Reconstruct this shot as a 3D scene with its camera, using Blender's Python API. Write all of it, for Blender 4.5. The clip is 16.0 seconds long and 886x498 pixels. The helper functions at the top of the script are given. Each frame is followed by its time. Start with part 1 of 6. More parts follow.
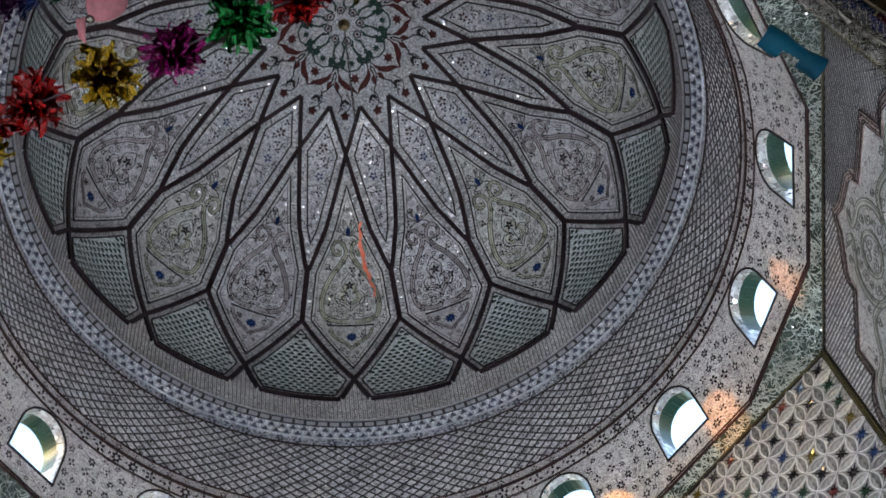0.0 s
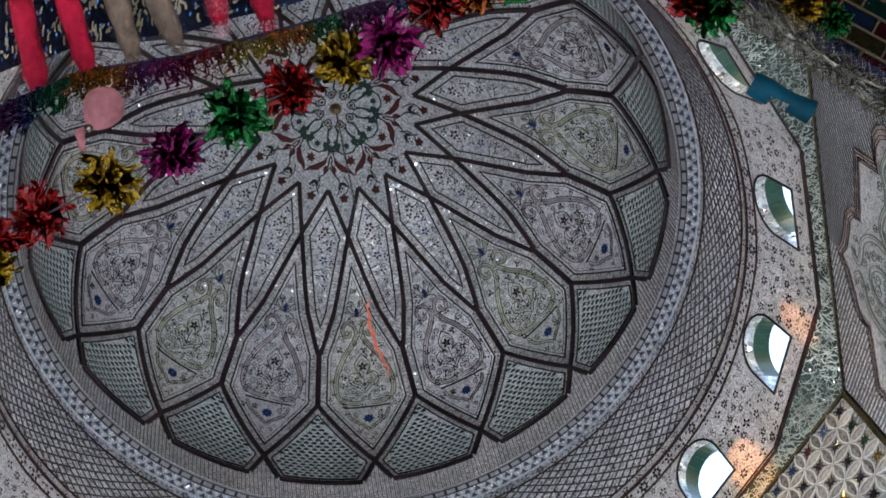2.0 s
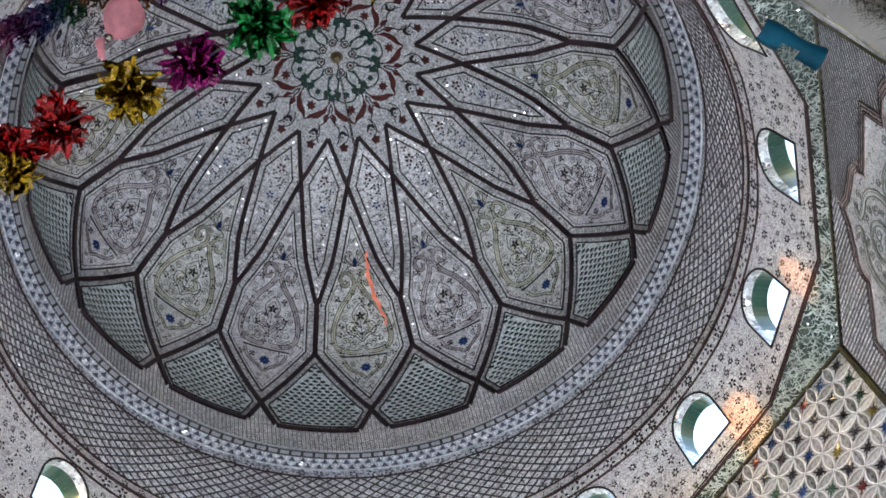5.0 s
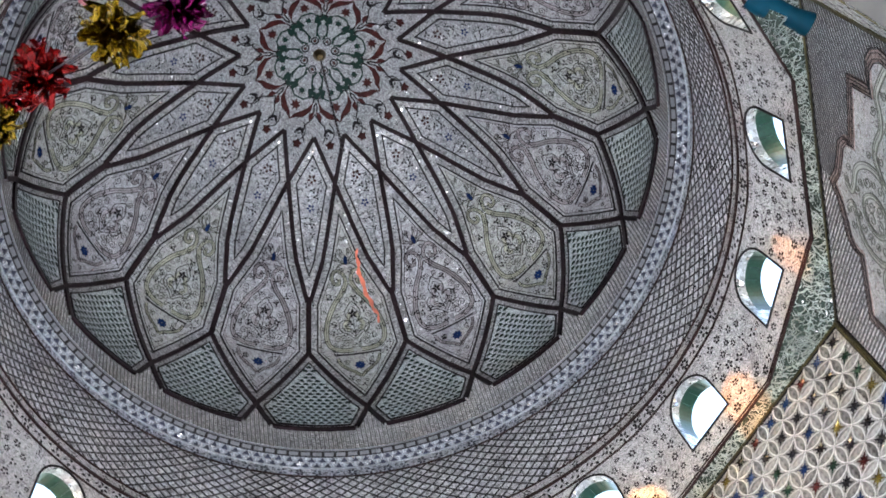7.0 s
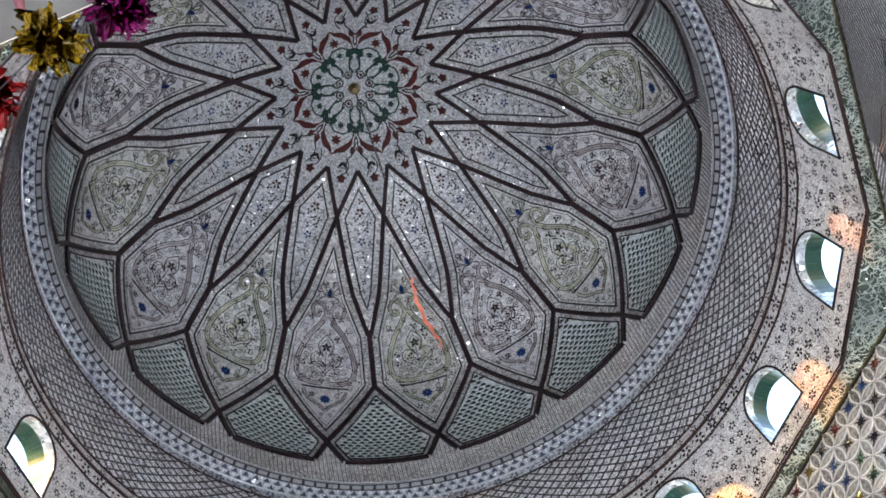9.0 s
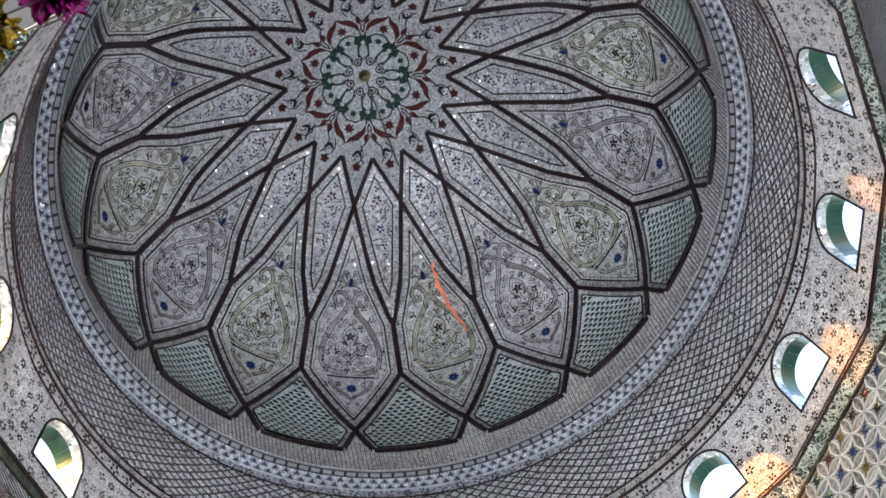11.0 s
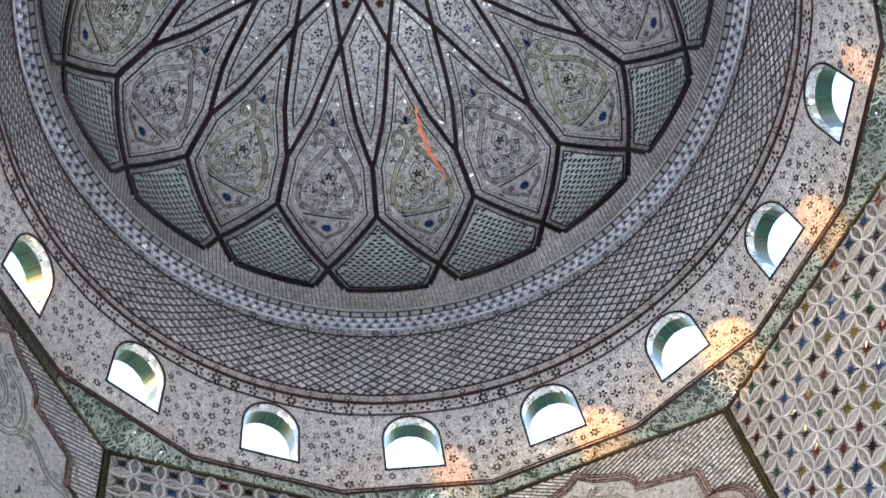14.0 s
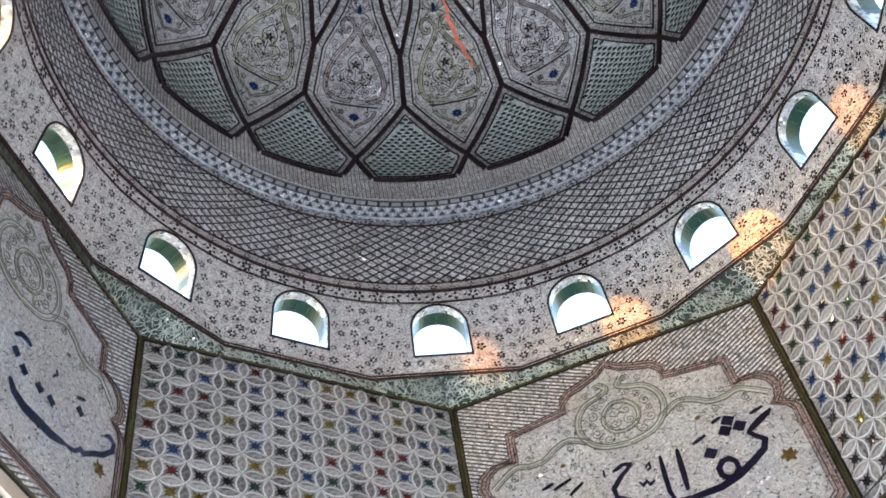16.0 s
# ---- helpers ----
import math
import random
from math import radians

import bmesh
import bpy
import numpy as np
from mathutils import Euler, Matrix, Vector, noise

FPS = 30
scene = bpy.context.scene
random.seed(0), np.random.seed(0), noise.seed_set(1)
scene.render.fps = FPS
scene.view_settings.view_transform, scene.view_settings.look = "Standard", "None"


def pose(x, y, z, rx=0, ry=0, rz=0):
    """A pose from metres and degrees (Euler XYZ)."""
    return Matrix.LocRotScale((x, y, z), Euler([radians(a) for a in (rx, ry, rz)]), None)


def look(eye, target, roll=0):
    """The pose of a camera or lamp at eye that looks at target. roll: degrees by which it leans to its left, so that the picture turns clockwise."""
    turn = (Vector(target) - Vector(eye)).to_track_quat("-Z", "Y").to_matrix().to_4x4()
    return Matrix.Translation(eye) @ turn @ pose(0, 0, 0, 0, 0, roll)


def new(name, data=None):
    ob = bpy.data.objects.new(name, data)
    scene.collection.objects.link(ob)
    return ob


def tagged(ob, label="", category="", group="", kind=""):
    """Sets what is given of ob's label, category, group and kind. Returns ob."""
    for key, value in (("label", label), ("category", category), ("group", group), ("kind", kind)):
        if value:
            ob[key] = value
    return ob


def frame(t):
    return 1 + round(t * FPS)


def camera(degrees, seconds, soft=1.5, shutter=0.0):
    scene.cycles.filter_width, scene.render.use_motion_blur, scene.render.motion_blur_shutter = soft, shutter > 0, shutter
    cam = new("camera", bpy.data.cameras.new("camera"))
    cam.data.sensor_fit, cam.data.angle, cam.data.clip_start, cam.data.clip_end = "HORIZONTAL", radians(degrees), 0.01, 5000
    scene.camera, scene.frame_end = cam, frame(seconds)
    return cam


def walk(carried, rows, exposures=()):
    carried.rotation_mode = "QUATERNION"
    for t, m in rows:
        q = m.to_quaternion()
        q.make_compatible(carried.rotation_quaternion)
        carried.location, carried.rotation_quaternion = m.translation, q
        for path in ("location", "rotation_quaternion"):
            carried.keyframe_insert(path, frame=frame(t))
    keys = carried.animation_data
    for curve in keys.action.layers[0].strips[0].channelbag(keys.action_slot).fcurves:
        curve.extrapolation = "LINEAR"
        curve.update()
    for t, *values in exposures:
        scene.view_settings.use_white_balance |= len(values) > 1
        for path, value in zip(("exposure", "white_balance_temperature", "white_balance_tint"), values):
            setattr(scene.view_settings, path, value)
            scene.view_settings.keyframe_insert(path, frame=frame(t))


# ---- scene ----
import functools

cam = camera(40.93, 16.0, soft=1.7, shutter=0.5)
# seconds, eye x y z, yaw, pitch above the horizon, roll
ROWS = [
    (0.0, -1.2852, -4.0392, 1.6000, -24.862, 61.086, -13.050),
    (0.5, -1.2865, -4.0380, 1.6006, -25.070, 61.849, -14.813),
    (1.0, -1.2894, -4.0420, 1.5992, -25.658, 63.106, -16.500),
    (1.5, -1.2911, -4.0433, 1.5985, -26.094, 63.945, -17.831),
    (2.0, -1.2912, -4.0452, 1.5978, -26.385, 64.531, -19.398),
    (2.5, -1.2916, -4.0459, 1.5971, -26.460, 64.730, -20.023),
    (3.0, -1.2919, -4.0436, 1.5954, -26.019, 64.319, -19.508),
    (3.5, -1.2929, -4.0337, 1.5914, -24.918, 62.932, -17.770),
    (4.0, -1.2987, -4.0201, 1.5888, -24.811, 62.596, -16.967),
    (6.5, -1.3475, -3.9048, 1.5931, -26.855, 62.118, -19.178),
    (7.0, -1.3216, -3.8761, 1.6013, -26.500, 62.381, -20.630),
    (7.5, -1.2861, -3.8479, 1.6014, -25.302, 63.235, -21.313),
    (8.0, -1.2171, -3.8212, 1.6190, -23.005, 63.220, -20.564),
    (8.5, -1.1935, -3.8062, 1.6570, -22.249, 63.923, -21.931),
    (9.0, -1.1856, -3.7872, 1.6326, -21.099, 64.754, -21.981),
    (11.5, -1.0582, -3.7282, 1.6759, -17.013, 64.213, -21.471),
    (12.0, -1.0379, -3.7056, 1.6679, -16.390, 63.050, -19.955),
    (12.5, -1.0455, -3.6806, 1.6629, -16.427, 61.634, -18.906),
    (13.0, -1.0573, -3.6622, 1.6629, -15.901, 60.154, -16.931),
    (13.5, -1.0580, -3.6478, 1.6708, -15.338, 58.651, -16.321),
    (14.0, -1.0651, -3.6345, 1.6721, -14.782, 57.716, -15.228),
    (14.5, -1.0728, -3.6236, 1.6612, -13.922, 56.174, -14.134),
    (15.0, -1.0883, -3.6229, 1.6704, -12.513, 54.638, -12.870),
    (15.5, -1.0838, -3.6279, 1.6733, -11.457, 53.495, -12.186),
    (16.0, -1.0917, -3.6309, 1.6684, -10.547, 52.847, -11.629),
]


def eye_pose(x, y, z, yaw, pitch, roll):
    return pose(x, y, z, 0, 0, yaw) @ pose(0, 0, 0, 90 + pitch) @ pose(0, 0, 0, 0, 0, roll)


BASE = 4.2
EXPOSE = [(t, BASE + e) for t, e in ((0.0, -0.55), (1.0, -0.42), (2.5, -0.28), (3.5, -0.03), (4.0, 0.02), (6.5, 0.12), (9.0, 0.04), (11.5, 0.08), (14.0, 0.03), (16.0, -0.10))]
walk(cam, [(t, eye_pose(*r)) for t, *r in ROWS], EXPOSE)

# ---- world, sun and the hall's added fill lamps ----
SUN_K, SUN_UP = 2.14, 3.7          # travels towards this sixteenth of the drum; degrees above the horizon
travel = radians(90 - 22.5 * SUN_K)
world = bpy.data.worlds.new("world")
scene.world = world
world.use_nodes = True
wn = world.node_tree
wn.nodes.clear()
sky = wn.nodes.new("ShaderNodeTexSky")
sky.sky_type, sky.sun_disc = "NISHITA", False
sky.sun_elevation = radians(10)
sky.air_density, sky.dust_density, sky.ozone_density = 1.0, 6.0, 1.0
sky.sun_rotation = radians(90) - (travel + math.pi)
back = wn.nodes.new("ShaderNodeBackground")
back.inputs["Strength"].default_value = 0.15
wout = wn.nodes.new("ShaderNodeOutputWorld")
wn.links.new(sky.outputs[0], back.inputs[0])
wn.links.new(back.outputs[0], wout.inputs[0])

sun = new("sun", bpy.data.lights.new("sun", "SUN"))
sun.data.energy, sun.data.angle, sun.data.color = 0.50, radians(0.5), (1.0, 0.38, 0.06)
to = Vector((math.cos(travel), math.sin(travel), -math.tan(radians(SUN_UP))))
sun.matrix_world = look((-20 * to.x, -20 * to.y, 10 - 20 * to.z), (0, 0, 10))


# area lamp added in an assumed, unseen doorway to fill the dome from below
def unseen_door_fill(name, m, wide, high, watts, colour):
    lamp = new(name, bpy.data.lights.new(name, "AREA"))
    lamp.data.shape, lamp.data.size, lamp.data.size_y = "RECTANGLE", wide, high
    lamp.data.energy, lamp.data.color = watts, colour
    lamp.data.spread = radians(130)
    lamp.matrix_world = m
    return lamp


FILL_WATTS = 118

# ---- sizes of the place ----
N = 16
STEP = 2 * math.pi / N
APEX = 14.99
R_LINE, Z_LINE = 3.095, 10.04          # foot of the lattice band
R_LEDGE, Z_LEDGE = 3.10, 11.24         # its top, under the mirrored ledge
A_POLY, Z_POLY = 3.235, 9.07           # foot of the window frieze, sixteen sides
A_OCT, Z_OCT, Z_FOOT = 3.257, 8.96, 6.60
R_OCT = A_OCT / math.cos(math.pi / 8)
HALL, Z_CEIL = 8.0, 6.48

# profile of the dome from the apex: radius, height
PROFILE = [(0.0, 14.99), (0.45, 14.90), (0.915, 14.695), (1.40, 14.43), (1.95, 13.98), (2.44, 13.45), (2.81, 12.94),
           (2.93, 12.52), (3.0, 12.11), (2.99, 11.72), (2.96, 11.32)]
ARC = [0.0]
for (r0, z0), (r1, z1) in zip(PROFILE, PROFILE[1:]):
    ARC.append(ARC[-1] + math.hypot(r1 - r0, z1 - z0))
S_T, S_X, S_Y, S_V, S_W, S_Q, S_END = ARC[2], ARC[3], ARC[5], ARC[6], ARC[8], ARC[9] - 0.02, ARC[10]
_s = np.linspace(0, S_END, 400)
_r = np.interp(_s, ARC, [p[0] for p in PROFILE])
_z = np.interp(_s, ARC, [p[1] for p in PROFILE])
_k = np.hanning(41) / np.hanning(41).sum()


def smooth(v, odd):
    left = (-v[1:60][::-1] if odd else v[1:60][::-1])
    right = 2 * v[-1] - v[-60:-1][::-1]
    return np.convolve(np.r_[left, v, right], _k, "same")[59:-59]


_r, _z = smooth(_r, True), smooth(_z, False)
_r[0] = 0.0


def dome_rz(s):
    return float(np.interp(s, _s, _r)), float(np.interp(s, _s, _z))


def dome_point(u, s, h=0.0):
    """u metres to the right of the sector's middle, s metres along the shell from the apex, h metres proud of it."""
    r, z = dome_rz(s)
    ra, za = dome_rz(max(s - 0.03, 0))
    rb, zb = dome_rz(min(s + 0.03, S_END))
    n = Vector((-(za - zb), -(rb - ra))).normalized()
    a = math.pi / 2 - (u / r if r > 1e-4 else 0)
    r, z = r + h * n.x, z + h * n.y
    return Vector((r * math.cos(a), r * math.sin(a), z))


def at(k, s):
    """(u, s) of a point k sixteenths to the right of the sector's middle."""
    return (k * STEP * dome_rz(s)[0], s)


def drum_point(u, z, h=0.0):
    f = (Z_LEDGE - z) / (Z_LEDGE - Z_LINE)
    r = R_LEDGE + (R_LINE - R_LEDGE) * f
    a = math.pi / 2 - u / r
    return Vector(((r - h) * math.cos(a), (r - h) * math.sin(a), z))


def frieze_point(u, z, h=0.0):
    """On the window frieze: round at the top, sixteen-sided at the foot."""
    f = (Z_LINE - z) / (Z_LINE - Z_POLY)
    a = u / 3.17
    top = Vector((R_LINE * math.sin(a), R_LINE * math.cos(a)))
    w = STEP / 2
    m = (a + w) // STEP
    b = a - m * STEP
    d = A_POLY / math.cos(b)
    foot = Vector((d * math.sin(a), d * math.cos(a)))
    g = min(1.0, max(0.0, f * 1.6))
    p = top.lerp(foot, f) if f < 0 else top.normalized() * (R_LINE + (A_POLY - R_LINE) * f) * (1 - g) + foot * (1 - (1 - f) * (A_POLY - R_LINE) / A_POLY) * g
    p = p - p.normalized() * h
    return Vector((p.x, p.y, z))


def wall_point(u, z, h=0.0):
    return Vector((u, A_OCT - h, z))


# ---- materials ----
def nodes_of(name):
    m = bpy.data.materials.new(name)
    m.use_nodes = True
    t = m.node_tree
    return m, t, t.nodes["Principled BSDF"]


def plain(name, colour, rough=0.5, metal=0.0, vary=0.15, scale=40.0, bump=0.2, coord="Object", spec=0.5):
    m, t, b = nodes_of(name)
    tc = t.nodes.new("ShaderNodeTexCoord")
    n = t.nodes.new("ShaderNodeTexNoise")
    n.inputs["Scale"].default_value, n.inputs["Detail"].default_value = scale, 5
    n2 = t.nodes.new("ShaderNodeTexNoise")
    n2.inputs["Scale"].default_value = scale / 12
    t.links.new(tc.outputs[coord], n.inputs["Vector"])
    t.links.new(tc.outputs[coord], n2.inputs["Vector"])
    mx = t.nodes.new("ShaderNodeMath")
    mx.operation = "MULTIPLY"
    t.links.new(n.outputs["Fac"], mx.inputs[0])
    t.links.new(n2.outputs["Fac"], mx.inputs[1])
    r = t.nodes.new("ShaderNodeMapRange")
    r.inputs["From Min"].default_value, r.inputs["From Max"].default_value = 0.1, 0.42
    r.inputs["To Min"].default_value, r.inputs["To Max"].default_value = 1 - vary, 1 + vary
    t.links.new(mx.outputs[0], r.inputs["Value"])
    v = t.nodes.new("ShaderNodeVectorMath")
    v.operation = "SCALE"
    v.inputs[0].default_value = colour
    t.links.new(r.outputs[0], v.inputs["Scale"])
    t.links.new(v.outputs[0], b.inputs["Base Color"])
    b.inputs["Roughness"].default_value, b.inputs["Metallic"].default_value = rough, metal
    b.inputs["Specular IOR Level"].default_value = spec
    if bump:
        bp = t.nodes.new("ShaderNodeBump")
        bp.inputs["Strength"].default_value, bp.inputs["Distance"].default_value = bump, 0.004
        t.links.new(n.outputs["Fac"], bp.inputs["Height"])
        t.links.new(bp.outputs[0], b.inputs["Normal"])
    return m


def mosaic(name, colour, line=None, piece=70.0, curl=14.0, amount=0.5, tilt=0.12, rough=0.22, metal=0.35, thick=0.12, tint=None, spark=0.05, waves=9.0, spread=(0.4, 1.5)):
    """Cut-mirror work: small silvered pieces, each tilted a little, with fine scrolling joints between them."""
    m, t, b = nodes_of(name)
    L = t.links.new
    tc = t.nodes.new("ShaderNodeTexCoord")
    uv = tc.outputs["UV"]
    # scrolls: bands of a warped noise field
    warp = t.nodes.new("ShaderNodeTexNoise")
    warp.inputs["Scale"].default_value, warp.inputs["Detail"].default_value = curl, 1.0
    warp.inputs["Distortion"].default_value = 1.2
    L(uv, warp.inputs["Vector"])
    mul = t.nodes.new("ShaderNodeMath")
    mul.operation = "MULTIPLY"
    mul.inputs[1].default_value = waves
    L(warp.outputs["Fac"], mul.inputs[0])
    fr = t.nodes.new("ShaderNodeMath")
    fr.operation = "PINGPONG"
    fr.inputs[1].default_value = 0.5
    L(mul.outputs[0], fr.inputs[0])
    band = t.nodes.new("ShaderNodeMapRange")
    band.inputs["From Min"].default_value, band.inputs["From Max"].default_value = thick * 0.5, thick * 1.3
    band.inputs["To Min"].default_value, band.inputs["To Max"].default_value = 1.0, 0.0
    L(fr.outputs[0], band.inputs["Value"])
    vo = t.nodes.new("ShaderNodeTexVoronoi")
    vo.inputs["Scale"].default_value = piece
    L(uv, vo.inputs["Vector"])
    ve = t.nodes.new("ShaderNodeTexVoronoi")
    ve.feature = "DISTANCE_TO_EDGE"
    ve.inputs["Scale"].default_value = piece
    L(uv, ve.inputs["Vector"])
    joint = t.nodes.new("ShaderNodeMapRange")
    joint.inputs["From Min"].default_value, joint.inputs["From Max"].default_value = 0.02, 0.08
    joint.inputs["To Min"].default_value, joint.inputs["To Max"].default_value = 0.55, 0.0
    L(ve.outputs["Distance"], joint.inputs["Value"])
    big = t.nodes.new("ShaderNodeTexNoise")
    big.inputs["Scale"].default_value = 2.3
    L(uv, big.inputs["Vector"])
    sep = t.nodes.new("ShaderNodeSeparateColor")
    L(vo.outputs["Color"], sep.inputs[0])
    val = t.nodes.new("ShaderNodeMapRange")
    val.inputs["To Min"].default_value, val.inputs["To Max"].default_value = spread
    L(sep.outputs[0], val.inputs["Value"])
    val2 = t.nodes.new("ShaderNodeMapRange")
    val2.inputs["To Min"].default_value, val2.inputs["To Max"].default_value = 0.75, 1.25
    L(big.outputs["Fac"], val2.inputs["Value"])
    mm = t.nodes.new("ShaderNodeMath")
    mm.operation = "MULTIPLY"
    L(val.outputs[0], mm.inputs[0])
    L(val2.outputs[0], mm.inputs[1])
    sc = t.nodes.new("ShaderNodeVectorMath")
    sc.operation = "SCALE"
    sc.inputs[0].default_value = colour
    L(mm.outputs[0], sc.inputs["Scale"])
    base = sc.outputs[0]
    if tint:
        tn = t.nodes.new("ShaderNodeTexNoise")
        tn.inputs["Scale"].default_value = 6.0
        L(uv, tn.inputs["Vector"])
        tr = t.nodes.new("ShaderNodeMapRange")
        tr.inputs["From Min"].default_value, tr.inputs["From Max"].default_value = 0.5, 0.62
        tr.inputs["To Max"].default_value = 0.55
        L(tn.outputs["Fac"], tr.inputs["Value"])
        tm = t.nodes.new("ShaderNodeMix")
        tm.data_type = "RGBA"
        L(tr.outputs[0], tm.inputs["Factor"])
        L(base, tm.inputs[6])
        tm.inputs[7].default_value = (*tint, 1)
        base = tm.outputs[2]
    jm = t.nodes.new("ShaderNodeMath")
    jm.operation = "MAXIMUM"
    am = t.nodes.new("ShaderNodeMath")
    am.operation = "MULTIPLY"
    am.inputs[1].default_value = amount
    L(band.outputs[0], am.inputs[0])
    L(am.outputs[0], jm.inputs[0])
    L(joint.outputs[0], jm.inputs[1])
    mix = t.nodes.new("ShaderNodeMix")
    mix.data_type = "RGBA"
    L(jm.outputs[0], mix.inputs["Factor"])
    L(base, mix.inputs[6])
    mix.inputs[7].default_value = (*(line or (0.05, 0.045, 0.05)), 1)
    L(mix.outputs[2], b.inputs["Base Color"])
    # every piece leans its own way, a few of them strongly
    geo = t.nodes.new("ShaderNodeNewGeometry")
    off = t.nodes.new("ShaderNodeVectorMath")
    off.operation = "SUBTRACT"
    L(vo.outputs["Color"], off.inputs[0])
    off.inputs[1].default_value = (0.5, 0.5, 0.5)
    pw = t.nodes.new("ShaderNodeMath")
    pw.operation = "POWER"
    pw.inputs[1].default_value = 5.0
    L(sep.outputs[1], pw.inputs[0])
    k = t.nodes.new("ShaderNodeMath")
    k.operation = "MULTIPLY_ADD"
    k.inputs[1].default_value, k.inputs[2].default_value = 0.9, tilt
    L(pw.outputs[0], k.inputs[0])
    so = t.nodes.new("ShaderNodeVectorMath")
    so.operation = "SCALE"
    L(off.outputs[0], so.inputs[0])
    L(k.outputs[0], so.inputs["Scale"])
    ad = t.nodes.new("ShaderNodeVectorMath")
    ad.operation = "ADD"
    L(geo.outputs["Normal"], ad.inputs[0])
    L(so.outputs[0], ad.inputs[1])
    no = t.nodes.new("ShaderNodeVectorMath")
    no.operation = "NORMALIZE"
    L(ad.outputs[0], no.inputs[0])
    L(no.outputs[0], b.inputs["Normal"])
    # scattered larger pieces of clear mirror that catch the light
    v2 = t.nodes.new("ShaderNodeTexVoronoi")
    v2.inputs["Scale"].default_value = piece * 1.4
    L(uv, v2.inputs["Vector"])
    s2 = t.nodes.new("ShaderNodeSeparateColor")
    L(v2.outputs["Color"], s2.inputs[0])
    clear = t.nodes.new("ShaderNodeMath")
    clear.operation = "GREATER_THAN"
    clear.inputs[1].default_value = 1 - spark
    L(s2.outputs[2], clear.inputs[0])
    o2 = t.nodes.new("ShaderNodeVectorMath")
    o2.operation = "SUBTRACT"
    L(v2.outputs["Color"], o2.inputs[0])
    o2.inputs[1].default_value = (0.5, 0.5, 0.9)
    sc2 = t.nodes.new("ShaderNodeMath")
    sc2.operation = "MULTIPLY"
    sc2.inputs[1].default_value = 0.9
    L(clear.outputs[0], sc2.inputs[0])
    o3 = t.nodes.new("ShaderNodeVectorMath")
    o3.operation = "SCALE"
    L(o2.outputs[0], o3.inputs[0])
    L(sc2.outputs[0], o3.inputs["Scale"])
    a2 = t.nodes.new("ShaderNodeVectorMath")
    a2.operation = "ADD"
    L(ad.outputs[0], a2.inputs[0])
    L(o3.outputs[0], a2.inputs[1])
    L(a2.outputs[0], no.inputs[0])
    me_ = t.nodes.new("ShaderNodeMapRange")
    me_.inputs["To Min"].default_value, me_.inputs["To Max"].default_value = metal, 1.0
    L(clear.outputs[0], me_.inputs["Value"])
    L(me_.outputs[0], b.inputs["Metallic"])
    cm = t.nodes.new("ShaderNodeMix")
    cm.data_type = "RGBA"
    L(clear.outputs[0], cm.inputs["Factor"])
    L(mix.outputs[2], cm.inputs[6])
    cm.inputs[7].default_value = (0.9, 0.9, 0.92, 1)
    L(cm.outputs[2], b.inputs["Base Color"])
    rr = t.nodes.new("ShaderNodeMapRange")
    rr.inputs["To Min"].default_value, rr.inputs["To Max"].default_value = rough, rough + 0.3
    L(jm.outputs[0], rr.inputs["Value"])
    r3 = t.nodes.new("ShaderNodeMapRange")
    r3.inputs["To Max"].default_value = 0.04
    L(clear.outputs[0], r3.inputs["Value"])
    L(rr.outputs[0], r3.inputs["To Min"])
    L(r3.outputs[0], b.inputs["Roughness"])
    return m


M_STAR = mosaic("silver_mosaic", (0.265, 0.27, 0.285), amount=0.15, curl=9, metal=0.05, rough=0.5, spark=0.014)
M_RHOMB = mosaic("speckled_mirror", (0.42, 0.425, 0.45), amount=0.6, curl=8, waves=12, thick=0.12, spark=0.035)
M_KITE_A = mosaic("scrolled_mirror_green", (0.54, 0.55, 0.55), amount=0.75, curl=5, waves=10, thick=0.14, spread=(0.68, 1.3), tint=(0.46, 0.46, 0.42), spark=0.042)
M_KITE_B = mosaic("scrolled_mirror_violet", (0.54, 0.54, 0.57), amount=0.75, curl=5, waves=10, thick=0.14, spread=(0.68, 1.3), tint=(0.44, 0.425, 0.45), spark=0.042)
M_TRAP = mosaic("pale_green_mirror", (0.58, 0.64, 0.655), amount=0.0, piece=90, spark=0.008)
M_LADDER = mosaic("ladder_mirror", (0.41, 0.41, 0.42), amount=0.3, curl=40, piece=45, spark=0.05)
M_GREY = mosaic("fluted_grey_mirror", (0.83, 0.83, 0.85), amount=0.0, piece=60, spark=0.01, tilt=0.05, metal=0.15)
M_NET = mosaic("dark_net_mirror", (0.68, 0.68, 0.72), amount=0.0, piece=40, tilt=0.1, spark=0.03)
M_FRIEZE = mosaic("frieze_mirror", (0.64, 0.625, 0.635), amount=0.8, curl=6, waves=11, thick=0.14, piece=80, spread=(0.65, 1.3))
M_GREEN = mosaic("green_relief_mirror", (0.035, 0.052, 0.044), amount=0.7, curl=16, line=(0.010, 0.016, 0.013), thick=0.2, spark=0.012, metal=0.03, rough=0.4)
M_GREEN.node_tree.nodes["Principled BSDF"].inputs["Specular IOR Level"].default_value = 0.15
M_WALL = mosaic("pale_wall_mosaic", (0.50, 0.51, 0.53), amount=0.85, curl=5, waves=11, thick=0.14, spread=(0.7, 1.3), piece=60, line=(0.11, 0.108, 0.10))
M_RIBBED = mosaic("ribbed_mirror", (0.66, 0.67, 0.695), amount=0.0, piece=50, metal=0.2)
M_BLUE = mosaic("blue_facet_mirror", (0.125, 0.135, 0.16), amount=0.0, piece=34, tilt=0.2, rough=0.35, metal=0.05, spark=0.03)
